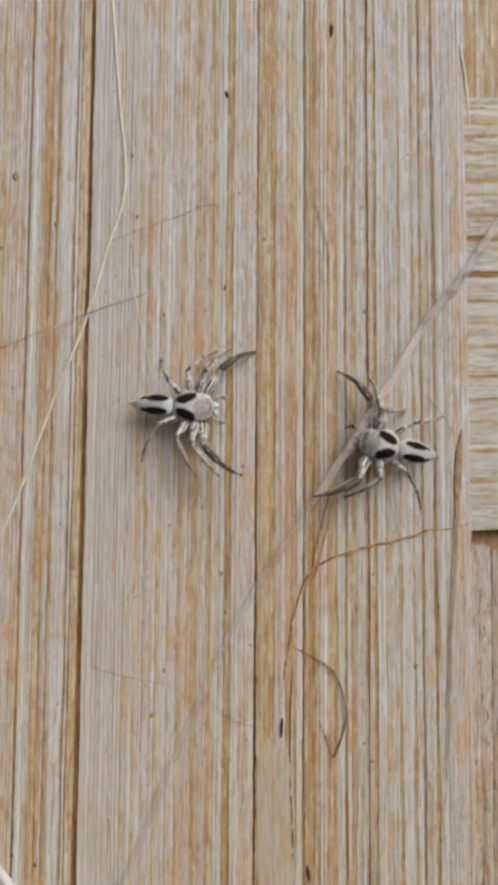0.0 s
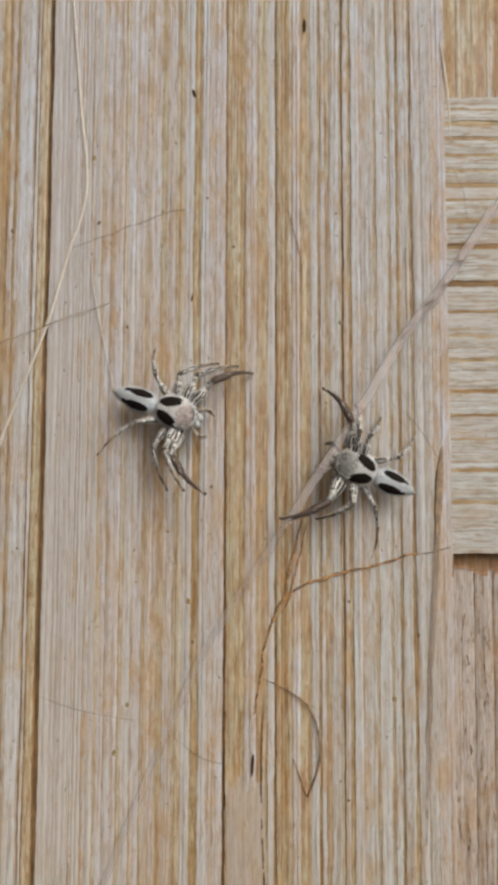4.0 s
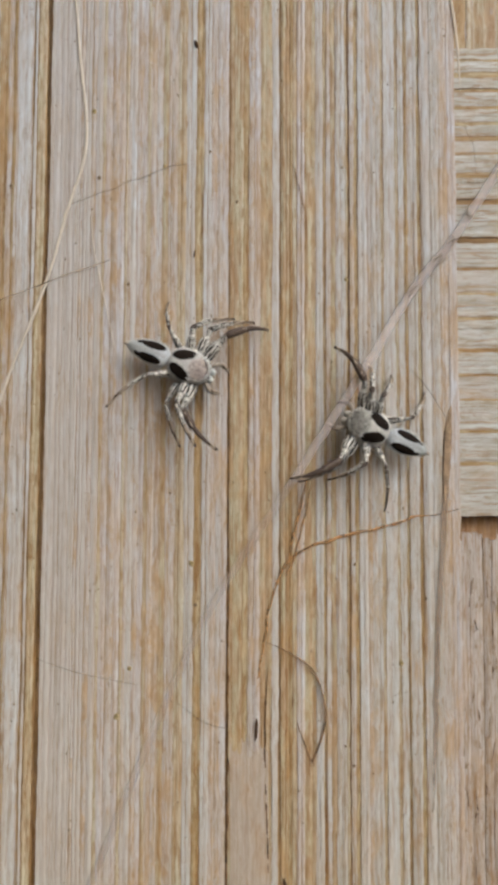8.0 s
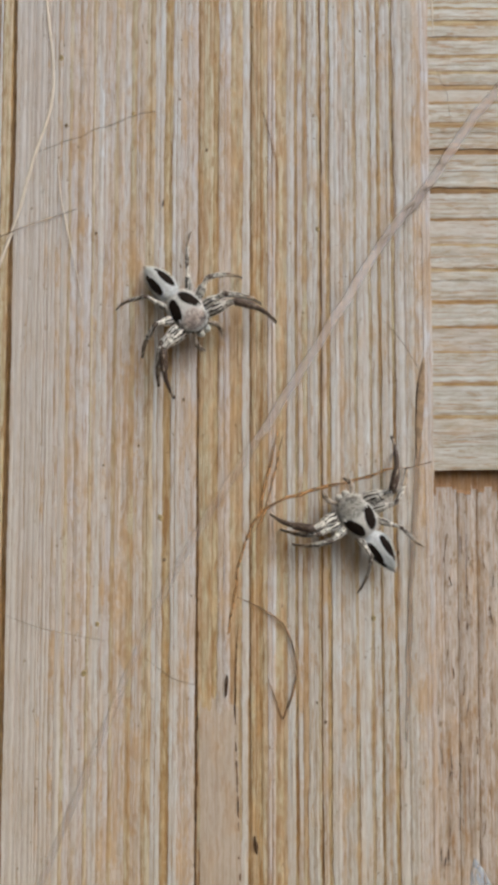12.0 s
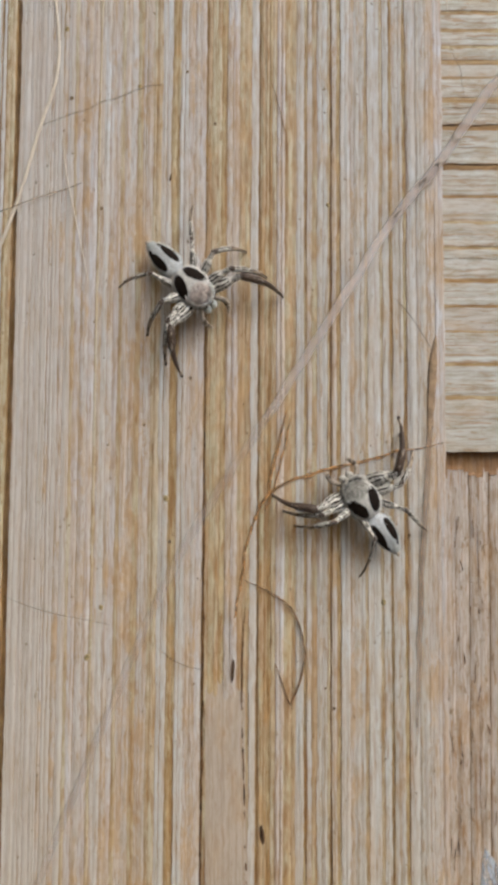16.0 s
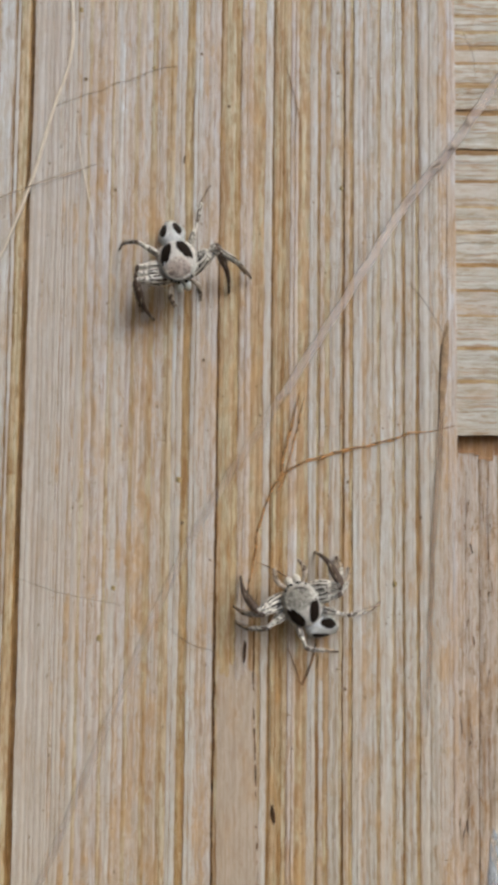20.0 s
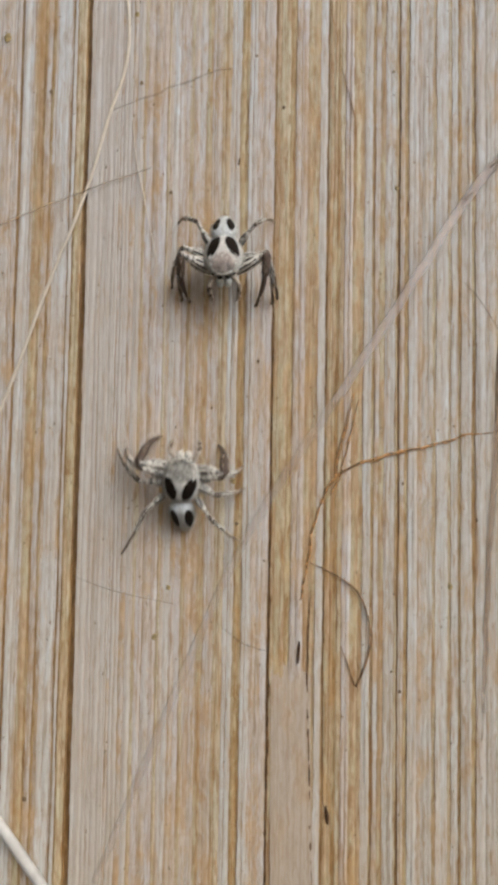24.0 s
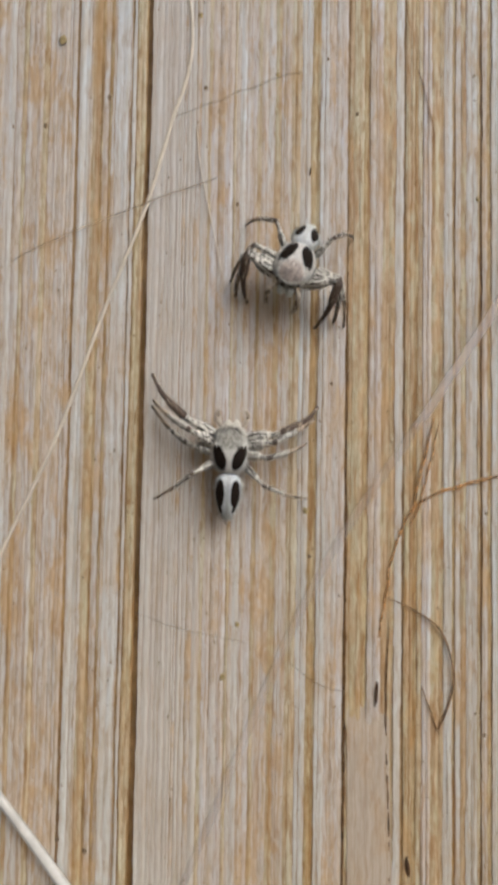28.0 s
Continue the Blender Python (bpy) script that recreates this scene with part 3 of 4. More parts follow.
for i, (x, y, size, mat) in enumerate([(-12.5, 27.0, 0.5, DIRT), (-1.3, 29.6, 0.4, DIRT), (1.4, 24.5, 0.42, DIRT), (-0.9, -0.2, 0.42, DIRT), (-10.6, -26.7, 0.75, MOSS), (-9.3, -22.0, 0.6, MOSS),
                                       (-9.5, 16.2, 0.45, DIRT), (12.8, -31.5, 0.4, DIRT), (12.0, -29.6, 0.3, DIRT), (-2.8, -15.8, 0.45, DIRT), (-3.2, -11.7, 0.7, MOSS), (-5.3, -4.7, 0.35, DIRT),
                                       (-27.3, 23.6, 0.55, DIRT), (13.0, -11.8, 0.35, DIRT), (12.3, 16.6, 0.55, MOSS), (17.5, -21.5, 0.7, MOSS), (-13, 33.8, 0.6, MOSS),
                                       (-21.4, 26.2, 0.5, DIRT), (-25.4, -41.4, 0.6, DIRT), (-22.9, -42.4, 0.6, DIRT), (20.0, -15.2, 0.4, DIRT), (-5.9, 28.2, 0.5, MOSS), (-25.8, 31.6, 1.0, MOSS)]):
    ob = new("dirt_crumb", blob_mesh(size * 1.0, size * 0.75, 0.06, i + 9, mat))
    ob.matrix_world = pose(x * MM, y * MM, 0.06 * MM, 0, 0, (i * 47) % 60 - 30)
    tagged(ob, "tiny dark crumb of dirt stuck on the bamboo", "dirt crumb", "crumbs on the mat")

# many finer specks
rng = random.Random(12)
verts, faces = [], []
for i in range(420):
    x, y = rng.uniform(-32, 23), rng.uniform(-52, 52)
    if abs(x + 17.9) < 0.6:
        continue
    s, st, a = rng.uniform(0.03, 0.09), rng.uniform(1, 2.6), rng.uniform(-0.5, 0.5)
    base = len(verts)
    for j in range(5):
        t = 2 * math.pi * j / 5
        dx, dy = s * math.cos(t), s * st * math.sin(t)
        verts.append(((x + dx * math.cos(a) - dy * math.sin(a)) * MM, (y + dx * math.sin(a) + dy * math.cos(a)) * MM, 0.05 * MM))
    verts.append((x * MM, y * MM, 0.14 * MM))
    faces += [(base + j, base + (j + 1) % 5, base + 5) for j in range(5)]
tagged(new("dust_specks", mesh_of("specks", verts, faces, DIRT)), "scattered fine dark dust specks on the bamboo", "dust", kind="stuff")

# short loose fuzz
verts, faces = [], []
for i in range(150):
    x, y = rng.uniform(-31, 30), rng.uniform(-50, 50)
    a, ln = rng.gauss(1.57, 0.9), rng.uniform(0.5, 2.2)
    z = 0.14 if x < 23 else -1.45
    c, s = math.cos(a), math.sin(a)
    base = len(verts)
    bend = rng.uniform(-0.3, 0.3)
    for k in range(5):
        u = k / 4 - 0.5
        off = bend * (u * u - 0.25)
        px, py = x + c * u * ln - s * off, y + s * u * ln + c * off
        for side in (-0.018, 0.018):
            verts.append(((px - s * side) * MM, (py + c * side) * MM, (z + 0.02 * (1 - abs(u))) * MM))
        verts.append((px * MM, py * MM, (z + 0.04) * MM))
    for k in range(4):
        b = base + 3 * k
        faces += [(b, b + 3, b + 5, b + 2), (b + 2, b + 5, b + 4, b + 1)]
tagged(new("loose_fuzz", mesh_of("fuzz", verts, faces, GREY_HAIR)), "loose fine fuzz shed from the bamboo fibres", "fuzz", kind="stuff")

# a chalky smear on the deep slat
LIME, nodes, links, bsdf = material("chalky_smear")
bsdf.inputs["Base Color"].default_value = (0.64, 0.71, 0.80, 1)
bsdf.inputs["Roughness"].default_value = 0.8
cover = noise_of(nodes, links, mapped(nodes, links, (900, 260, 400)), 7, 0.7)
links.new(ramp_of(nodes, links, cover, [(0.42, (0, 0, 0)), (0.60, (0.7, 0.7, 0.7))]), bsdf.inputs["Alpha"])
for i, (x, y, length, width, turn) in enumerate([(28.9, -51.5, 11.0, 2.8, 10)]):
    ob = new("chalk_stain", blob_mesh(length, width, 0.03, i + 60, LIME, blunt=0.6))
    ob.matrix_world = pose(x * MM, y * MM, -2.66 * MM, 0, 0, turn)
    tagged(ob, "chalky bluish-white smear on the weathered slat", "stain")


# ---- the spiders ----
def pattern(nodes, links, spots):
    """The mask of dark spots: each one (x, y, half length, half width, turn) in millimetres, seen from above."""
    tc = nodes.new("ShaderNodeTexCoord")
    warp = nodes.new("ShaderNodeTexNoise")
    warp.inputs["Scale"].default_value, warp.inputs["Detail"].default_value = 2600.0, 2.0
    links.new(tc.outputs["Object"], warp.inputs["Vector"])
    total = None
    for x, y, a, b, turn in spots:
        mp = nodes.new("ShaderNodeMapping")
        mp.vector_type = "TEXTURE"
        mp.inputs["Location"].default_value = (x * MM, y * MM, 0)
        mp.inputs["Rotation"].default_value = (0, 0, radians(turn))
        mp.inputs["Scale"].default_value = (a * MM, b * MM, 1000.0)
        links.new(tc.outputs["Object"], mp.inputs["Vector"])
        ln = nodes.new("ShaderNodeVectorMath")
        ln.operation = "LENGTH"
        links.new(mp.outputs[0], ln.inputs[0])
        add = nodes.new("ShaderNodeMath")
        add.operation = "MULTIPLY_ADD"
        add.inputs[1].default_value = 0.16
        links.new(warp.outputs["Fac"], add.inputs[0])
        half = nodes.new("ShaderNodeMath")
        half.operation = "MULTIPLY"
        half.inputs[1].default_value = 0.5
        links.new(ln.outputs["Value"], half.inputs[0])
        links.new(half.outputs[0], add.inputs[2])
        if total is None:
            total = add.outputs[0]
        else:
            mn = nodes.new("ShaderNodeMath")
            mn.operation = "MINIMUM"
            links.new(total, mn.inputs[0])
            links.new(add.outputs[0], mn.inputs[1])
            total = mn.outputs[0]
    return ramp_of(nodes, links, total, [(0.0, (1, 1, 1)), (0.56, (1, 1, 1)), (0.61, (0, 0, 0))]), total


def hide(name, ground, face, spots, face_at=None, stripe=None):
    """Short velvet hair with black spots; face: the colour of the head's cap."""
    m, n, l, b = material(name)
    down = noise_of(n, l, mapped(n, l, (9000, 5000, 7000)), 5, 0.7)
    colour = ramp_of(n, l, down, [(0.38, tuple(c * 0.55 for c in ground)), (0.54, ground)])
    if stripe:
        mask, _ = pattern(n, l, [stripe[0]])
        colour = mix_of(n, l, mask, colour, stripe[1])
    if face_at:
        mask, _ = pattern(n, l, [face_at])
        mottle = noise_of(n, l, mapped(n, l, (2900, 2900, 2900)), 5, 0.72)
        cap = ramp_of(n, l, mottle, [(0.38, tuple(c * 0.42 for c in face)), (0.58, tuple(min(0.8, c * 1.2) for c in face))])
        colour = mix_of(n, l, mask, colour, cap)
    mask, _ = pattern(n, l, spots)
    colour = mix_of(n, l, mask, colour, (0.011, 0.007, 0.005))
    l.new(colour, b.inputs["Base Color"])
    b.inputs["Roughness"].default_value = 0.7
    b.inputs["Specular IOR Level"].default_value = 0.12
    bump = n.new("ShaderNodeBump")
    bump.inputs["Strength"].default_value, bump.inputs["Distance"].default_value = 0.8, 0.00006
    l.new(down, bump.inputs["Height"])
    l.new(bump.outputs["Normal"], b.inputs["Normal"])
    return m


SHELL_SPOTS = [(-0.66, 0.84, 1.16, 0.51, 20), (-0.66, -0.84, 1.16, 0.51, -20)]
BELLY_SPOTS = [(-1.72, 0.66, 1.25, 0.39, 1), (-1.72, -0.66, 1.25, 0.39, -1), (-3.15, 0.60, 0.36, 0.2, 14), (-3.15, -0.60, 0.36, 0.2, -14)]
BELLY = hide("belly_hair", (0.67, 0.71, 0.75), None, BELLY_SPOTS, stripe=((-1.9, 0, 1.9, 0.16, 0), (0.50, 0.52, 0.54)))
SHELL_TAN = hide("shell_hair_tan", (0.64, 0.64, 0.63), (0.52, 0.465, 0.435), SHELL_SPOTS, (1.15, 0, 1.05, 1.02, 0))
SHELL_GREY = hide("shell_hair_grey", (0.62, 0.62, 0.60), (0.37, 0.37, 0.34), SHELL_SPOTS, (1.25, 0, 1.25, 1.2, 0))
PALE = plain("pale_leg_hair", (0.58, 0.565, 0.52), 0.7, 0.3, 6000.0)

def lined(name, pale, dark, share):
    """Leg hair in thin uneven lengthwise lines."""
    m, n, l, b = material(name)
    line = noise_of(n, l, mapped(n, l, (200, 4000, 4000)), 2, 0.5)
    l.new(ramp_of(n, l, line, [(share - 0.05, dark), (share + 0.01, tuple(0.6 * c for c in pale)), (share + 0.07, pale)]), b.inputs["Base Color"])
    b.inputs["Roughness"].default_value, b.inputs["Specular IOR Level"].default_value = 0.7, 0.15
    return m


LINED = lined("pale_leg_skin", (0.72, 0.71, 0.66), (0.09, 0.07, 0.055), 0.40)
BROWNISH = lined("brown_lined_leg", (0.44, 0.37, 0.29), (0.07, 0.047, 0.032), 0.49)
INK = plain("dark_leg_line", (0.035, 0.027, 0.022), 0.6, 0.4, 6000.0)
UMBER = plain("umber_leg", (0.085, 0.06, 0.047), 0.55, 0.5, 5000.0)
BUFF = plain("buff_leg", (0.40, 0.35, 0.29), 0.65, 0.4, 5000.0)
WHITE_HAIR = plain("white_hair", (0.68, 0.68, 0.65), 0.6, 0.15, 6000.0)
BLUISH = plain("bluish_white_hair", (0.60, 0.64, 0.63), 0.7, 0.2, 5000.0)
ROSY = plain("rosy_hair", (0.54, 0.48, 0.45), 0.7, 0.2, 5000.0)
ROSY_DARK = plain("rosy_brown_hair", (0.44, 0.37, 0.33), 0.7, 0.2, 5000.0)
GREY_DOWN = plain("dark_grey_hair", (0.19, 0.165, 0.145), 0.7, 0.3, 5000.0)
EYE = plain("black_eye", (0.01, 0.009, 0.01), 0.12, 0.1, 1000.0, spec=0.6)


def tube_parts(stations, sides, seed, pick):
    """Rings along x (x, sideways, up, half width, half height) in millimetres, and a material number for each face."""
    verts, faces, index = [], [], []
    for x, y, z, w, h in stations:
        for j in range(sides):
            a = 2 * math.pi * (j + 0.5) / sides
            verts.append((x, y + w * math.cos(a), z + h * math.sin(a)))
    for i in range(len(stations) - 1):
        for j in range(sides):
            a, b = i * sides + j, i * sides + (j + 1) % sides
            faces.append((a, a + sides, b + sides, b))
            index.append(pick(i, j))
    faces += [tuple(range(sides)), tuple((len(stations) - 1) * sides + j for j in range(sides))[::-1]]
    index += [pick(0, 0), pick(len(stations) - 2, 0)]
    return verts, faces, index


def limb_meshes(number, seed, side):
    """Thigh with knee, and shin with foot, of leg 1 to 4, each along x from its joint, bowed a little outwards."""
    rand = random.Random(seed)
    thick = {1: 1.65, 2: 1.5, 3: 1.3, 4: 0.98}[number]
    thigh_len, shin_len = LEG[number]
    sides = 32
    tracks = (30, 72, 110, 150)

    def drawn(i, j, count):
        """Whether a dark line runs over this small patch of skin: two or three lines along the leg, uneven and broken."""
        angle = 360.0 * (j + 1) / sides
        for k, centre in enumerate(tracks):
            waver = 9 * n2(i * 0.45, k * 7.1 + side, seed)
            broken = n2(i * 0.8, k * 5.3 + side, seed + 9) > 0.5
            if abs(angle - centre - waver) < 8.5 and not broken and 1 < i < count:
                return True
        return False

    th, n = [], 22
    for i in range(n + 1):
        u = i / n
        knee = 1.0 if u < 0.72 else 0.9
        w = (0.20 + 0.17 * math.sin(math.pi * min(1, u * 1.25)) ** 0.8) * thick * knee
        if 0.66 < u < 0.76:
            w *= 0.82
        th.append((thigh_len * u, 0, 0.10 * math.sin(math.pi * u), w * 0.92, w * 1.05))
    w = th[-1][3]
    th += [(thigh_len * 1.03, 0, 0, w * 0.75, w * 0.8), (thigh_len * 1.05, 0, 0, w * 0.25, w * 0.25)]
    tv, tf, ti = tube_parts(th, sides, seed, lambda i, j: 3 if i >= n else 1 if drawn(i, j, n) and not 0.66 < i / n < 0.74 else 0)

    def fur(count, where, length, number_of):
        roots = []
        for k in range(count):
            p, r = where(rand.random())
            a = rand.uniform(0, 2 * math.pi)
            roots.append((p + Vector((0, 0.9 * r * math.cos(a), 0.9 * r * math.sin(a))), Vector((rand.uniform(0.5, 1.6), math.cos(a), math.sin(a) * 0.8)), length * rand.uniform(0.6, 1.3), 0.015))
        return roots, number_of

    def on(stations):
        def at(u):
            x, y, z, w, h = stations[min(len(stations) - 1, int(u * len(stations)))]
            return Vector((x + rand.uniform(-0.1, 0.1), y, z)), w
        return at

    for roots, number_of in (fur(70 if number < 3 else 40, on(th[2:22]), 0.36, 2), fur(30 if number < 3 else 10, on(th[2:22]), 0.40, 1)):
        add_hairs(tv, tf, ti, roots, number_of, rand)
    sh, m = [], 26
    bow = 0.32 if number == 1 else 0.16
    for i in range(m + 1):
        u = i / m
        if u < 0.42:
            w = (0.25 if number == 1 else 0.205) - 0.04 * u
        elif u < 0.78:
            w = 0.17 - 0.17 * (u - 0.42)
        else:
            w = 0.10 - 0.08 * (u - 0.78)
        if 0.38 < u < 0.46 or 0.75 < u < 0.80:
            w *= 0.8
        if u > 0.93:
            w *= 1.25
        sh.append((shin_len * u, side * bow * math.sin(math.pi * u ** 1.15), 0.42 * math.sin(math.pi * u ** 0.8), w * thick * 0.95, w * thick))
    sh[0] = (-0.1, 0, 0, 0.12 * thick, 0.12 * thick)
    sh.append((shin_len * 1.015, 0, -0.02, 0.06, 0.06))

    def shin_pick(i, j):
        u = i / m
        angle = 360.0 * (j + 1) / sides
        if number == 1:
            if u < 0.40 and abs(angle - 90 - 14 * n2(i * 0.4, side, seed)) < 10 and n2(i * 0.7, side, seed + 4) < 0.25:
                return 4
            return 3 if u < 0.78 else 4 if u < 0.93 else 3
        if i == 0 or u > 0.93:
            return 3
        if u < (0.5 if number == 2 else 0.42):
            return 1 if drawn(i, j, m) else 0
        return 4

    sv, sf, si = tube_parts(sh, sides, seed, shin_pick)
    for roots, number_of in (fur(120 if number == 1 else 60, on(sh[:11]), 0.34, 3 if number == 1 else 2), fur(14, on(sh[:11]), 0.38, 2 if number == 1 else 1), fur(90, on(sh[11:24]), 0.2, 3 if number == 1 else 4)):
        add_hairs(sv, sf, si, roots, number_of, rand)
    mats = [LINED, INK, PALE, UMBER, BROWNISH]
    return mesh_of("thigh", to_metres(tv), tf, mats, ti), mesh_of("shin", to_metres(sv), sf, mats, si)


def dome_mesh(profile, mats, lon=40, fringe=None, seed=0, spots=(), nap=0):
    """A body shell: rings along x (x, half width, top, bottom) in millimetres, rounded across."""
    verts, faces = [], []
    for x, w, top, bottom in profile:
        for j in range(lon):
            a = 2 * math.pi * j / lon
            c, s = math.cos(a), math.sin(a)
            verts.append((x, w * math.copysign(abs(c) ** 0.85, c), (top if s > 0 else bottom) * math.copysign(abs(s) ** 0.9, s)))
    for i in range(len(profile) - 1):
        for j in range(lon):
            a, b = i * lon + j, i * lon + (j + 1) % lon
            faces.append((a, b, b + lon, a + lon))
    faces += [tuple(range(lon))[::-1], tuple((len(profile) - 1) * lon + j for j in range(lon))]
    index = [0] * len(faces)
    if fringe:
        rand = random.Random(seed)
        roots = []
        for k in range(fringe):
            x, w, top, bottom = profile[rand.randrange(1, len(profile) - 1)]
            a = rand.choice((rand.uniform(-0.5, 0.3), math.pi + rand.uniform(-0.3, 0.5)))
            p = Vector((x, w * 0.97 * math.cos(a), (top if math.sin(a) > 0 else -bottom) * math.sin(a) * 0.9))
            roots.append((p, Vector((rand.uniform(-0.5, 0.5), math.cos(a), math.sin(a) * 0.6)), rand.uniform(0.15, 0.38), 0.024))
        while nap:
            x, w, top, bottom = profile[rand.randrange(2, len(profile) - 2)]
            a = rand.uniform(0.15, math.pi - 0.15)
            p = Vector((x + rand.uniform(-0.08, 0.08), w * math.cos(a), top * math.sin(a) ** 0.9 * 0.98))
            clear = True
            for sx, sy, sa, sb, turn in spots:
                c, s = math.cos(radians(turn)), math.sin(radians(turn))
                dx, dy = p.x - sx, p.y - sy
                clear = clear and ((dx * c + dy * s) / sa) ** 2 + ((dy * c - dx * s) / sb) ** 2 > 1.15
            if clear:
                roots.append((p, Vector((-1.0, 0.8 * math.cos(a) + rand.uniform(-0.4, 0.4), 0.35)), rand.uniform(0.16, 0.34), 0.02))
                nap -= 1
        add_hairs(verts, faces, index, roots, 1, rand)
    return mesh_of("shell", to_metres(verts), faces, mats, index)


def shell_profile(n=26):
    out = []
    for i in range(n + 1):
        u = i / n
        x = -2.1 + 4.05 * u
        end = max(0.0, 1 - abs(2 * u - 1) ** 4.5) ** 0.5
        w = (1.48 + 0.16 * math.sin(math.pi * (u * 1.25 - 0.1))) * max(0.12, end)
        if u > 0.62:
            w *= 1 - 0.32 * (u - 0.62)
        top = (0.75 + 0.55 * math.sin(math.pi * min(1, u * 0.8 + 0.12))) * max(0.2, end ** 0.7)
        out.append((x, w, top, 0.8 * max(0.2, end)))
    return out


def belly_profile(length, n=28):
    out = []
    for i in range(n + 1):
        u = i / n
        x = 0.05 - length * u
        front = (1 - (1 - min(1.0, u / 0.3)) ** 2.6) ** 0.5
        back = (1 - max(0.0, (u - 0.3) / 0.7) ** 2.1) ** 0.85
        w = 1.15 * front * back
        out.append((x, max(0.1, w), max(0.1, w * 0.82), max(0.1, w * 0.8)))
    return out[::-1]


def ball_mesh(rx, ry, rz, mat, lon=14, lat=9):
    verts, faces = [(0, 0, -rz)], []
    for i in range(1, lat):
        t = math.pi * i / lat - math.pi / 2
        for j in range(lon):
            a = 2 * math.pi * j / lon
            verts.append((rx * math.cos(t) * math.cos(a), ry * math.cos(t) * math.sin(a), rz * math.sin(t)))
    verts.append((0, 0, rz))
    for j in range(lon):
        faces.append((0, 1 + (j + 1) % lon, 1 + j))
        faces.append((len(verts) - 1, 1 + (lat - 2) * lon + j, 1 + (lat - 2) * lon + (j + 1) % lon))
    for i in range(lat - 2):
        for j in range(lon):
            a, b = 1 + i * lon + j, 1 + i * lon + (j + 1) % lon
            faces.append((a, b, b + lon, a + lon))
    return mesh_of("ball", to_metres(verts), faces, mat)


def ring_mesh(radius, tube, mat, lon=18, lat=6):
    """A thin ring of short hair, in millimetres, a little ragged."""
    verts, faces = [], []
    for i in range(lon):
        a = 2 * math.pi * i / lon
        t = tube * (1 + 0.5 * n2(i * 0.9, radius * 9))
        for j in range(lat):
            c = 2 * math.pi * j / lat
            verts.append(((radius + t * math.cos(c)) * math.cos(a), (radius + t * math.cos(c)) * math.sin(a), t * math.sin(c)))
    for i in range(lon):
        for j in range(lat):
            p, q = i * lat, (i + 1) % lon * lat
            faces.append((p + j, q + j, q + (j + 1) % lat, p + (j + 1) % lat))
    return mesh_of("ring", to_metres(verts), faces, mat)


LEG = {1: (3.5, 5.0), 2: (3.0, 4.5), 3: (2.8, 4.5), 4: (3.1, 4.9)}
HIPS = {1: (1.05, 1.0), 2: (0.4, 1.2), 3: (-0.3, 1.2), 4: (-0.95, 1.0)}
LEG_MESHES = {(k, s): limb_meshes(k, 20 + k, s) for k in LEG for s in (1, -1)}


def palp_mesh(side, seed):
    """A short hairy feeler before the face, bent forwards and down."""
    rand = random.Random(seed)
    st = []
    for i in range(11):
        u = i / 10
        st.append((1.75 * u, side * (0.75 * math.sin(u * 2.3)), 0.25 * math.sin(math.pi * u) - 1.1 * u * u, 0.18 + 0.06 * math.sin(math.pi * u), 0.18 + 0.05 * math.sin(math.pi * u)))
    v, f, ix = tube_parts(st, 9, seed, lambda i, j: 0 if i < 6 else 1)
    roots = [(Vector(st[k % 11][:3]), Vector((rand.uniform(-0.2, 1), rand.uniform(-1, 1), rand.uniform(-0.4, 1))), rand.uniform(0.2, 0.48), 0.022) for k in range(260)]
    add_hairs(v, f, ix, roots, 0, rand)
    return mesh_of("palp", to_metres(v), f, [BUFF, BROWNISH], ix)


PALPS = {s: palp_mesh(s, 7 + s) for s in (1, -1)}


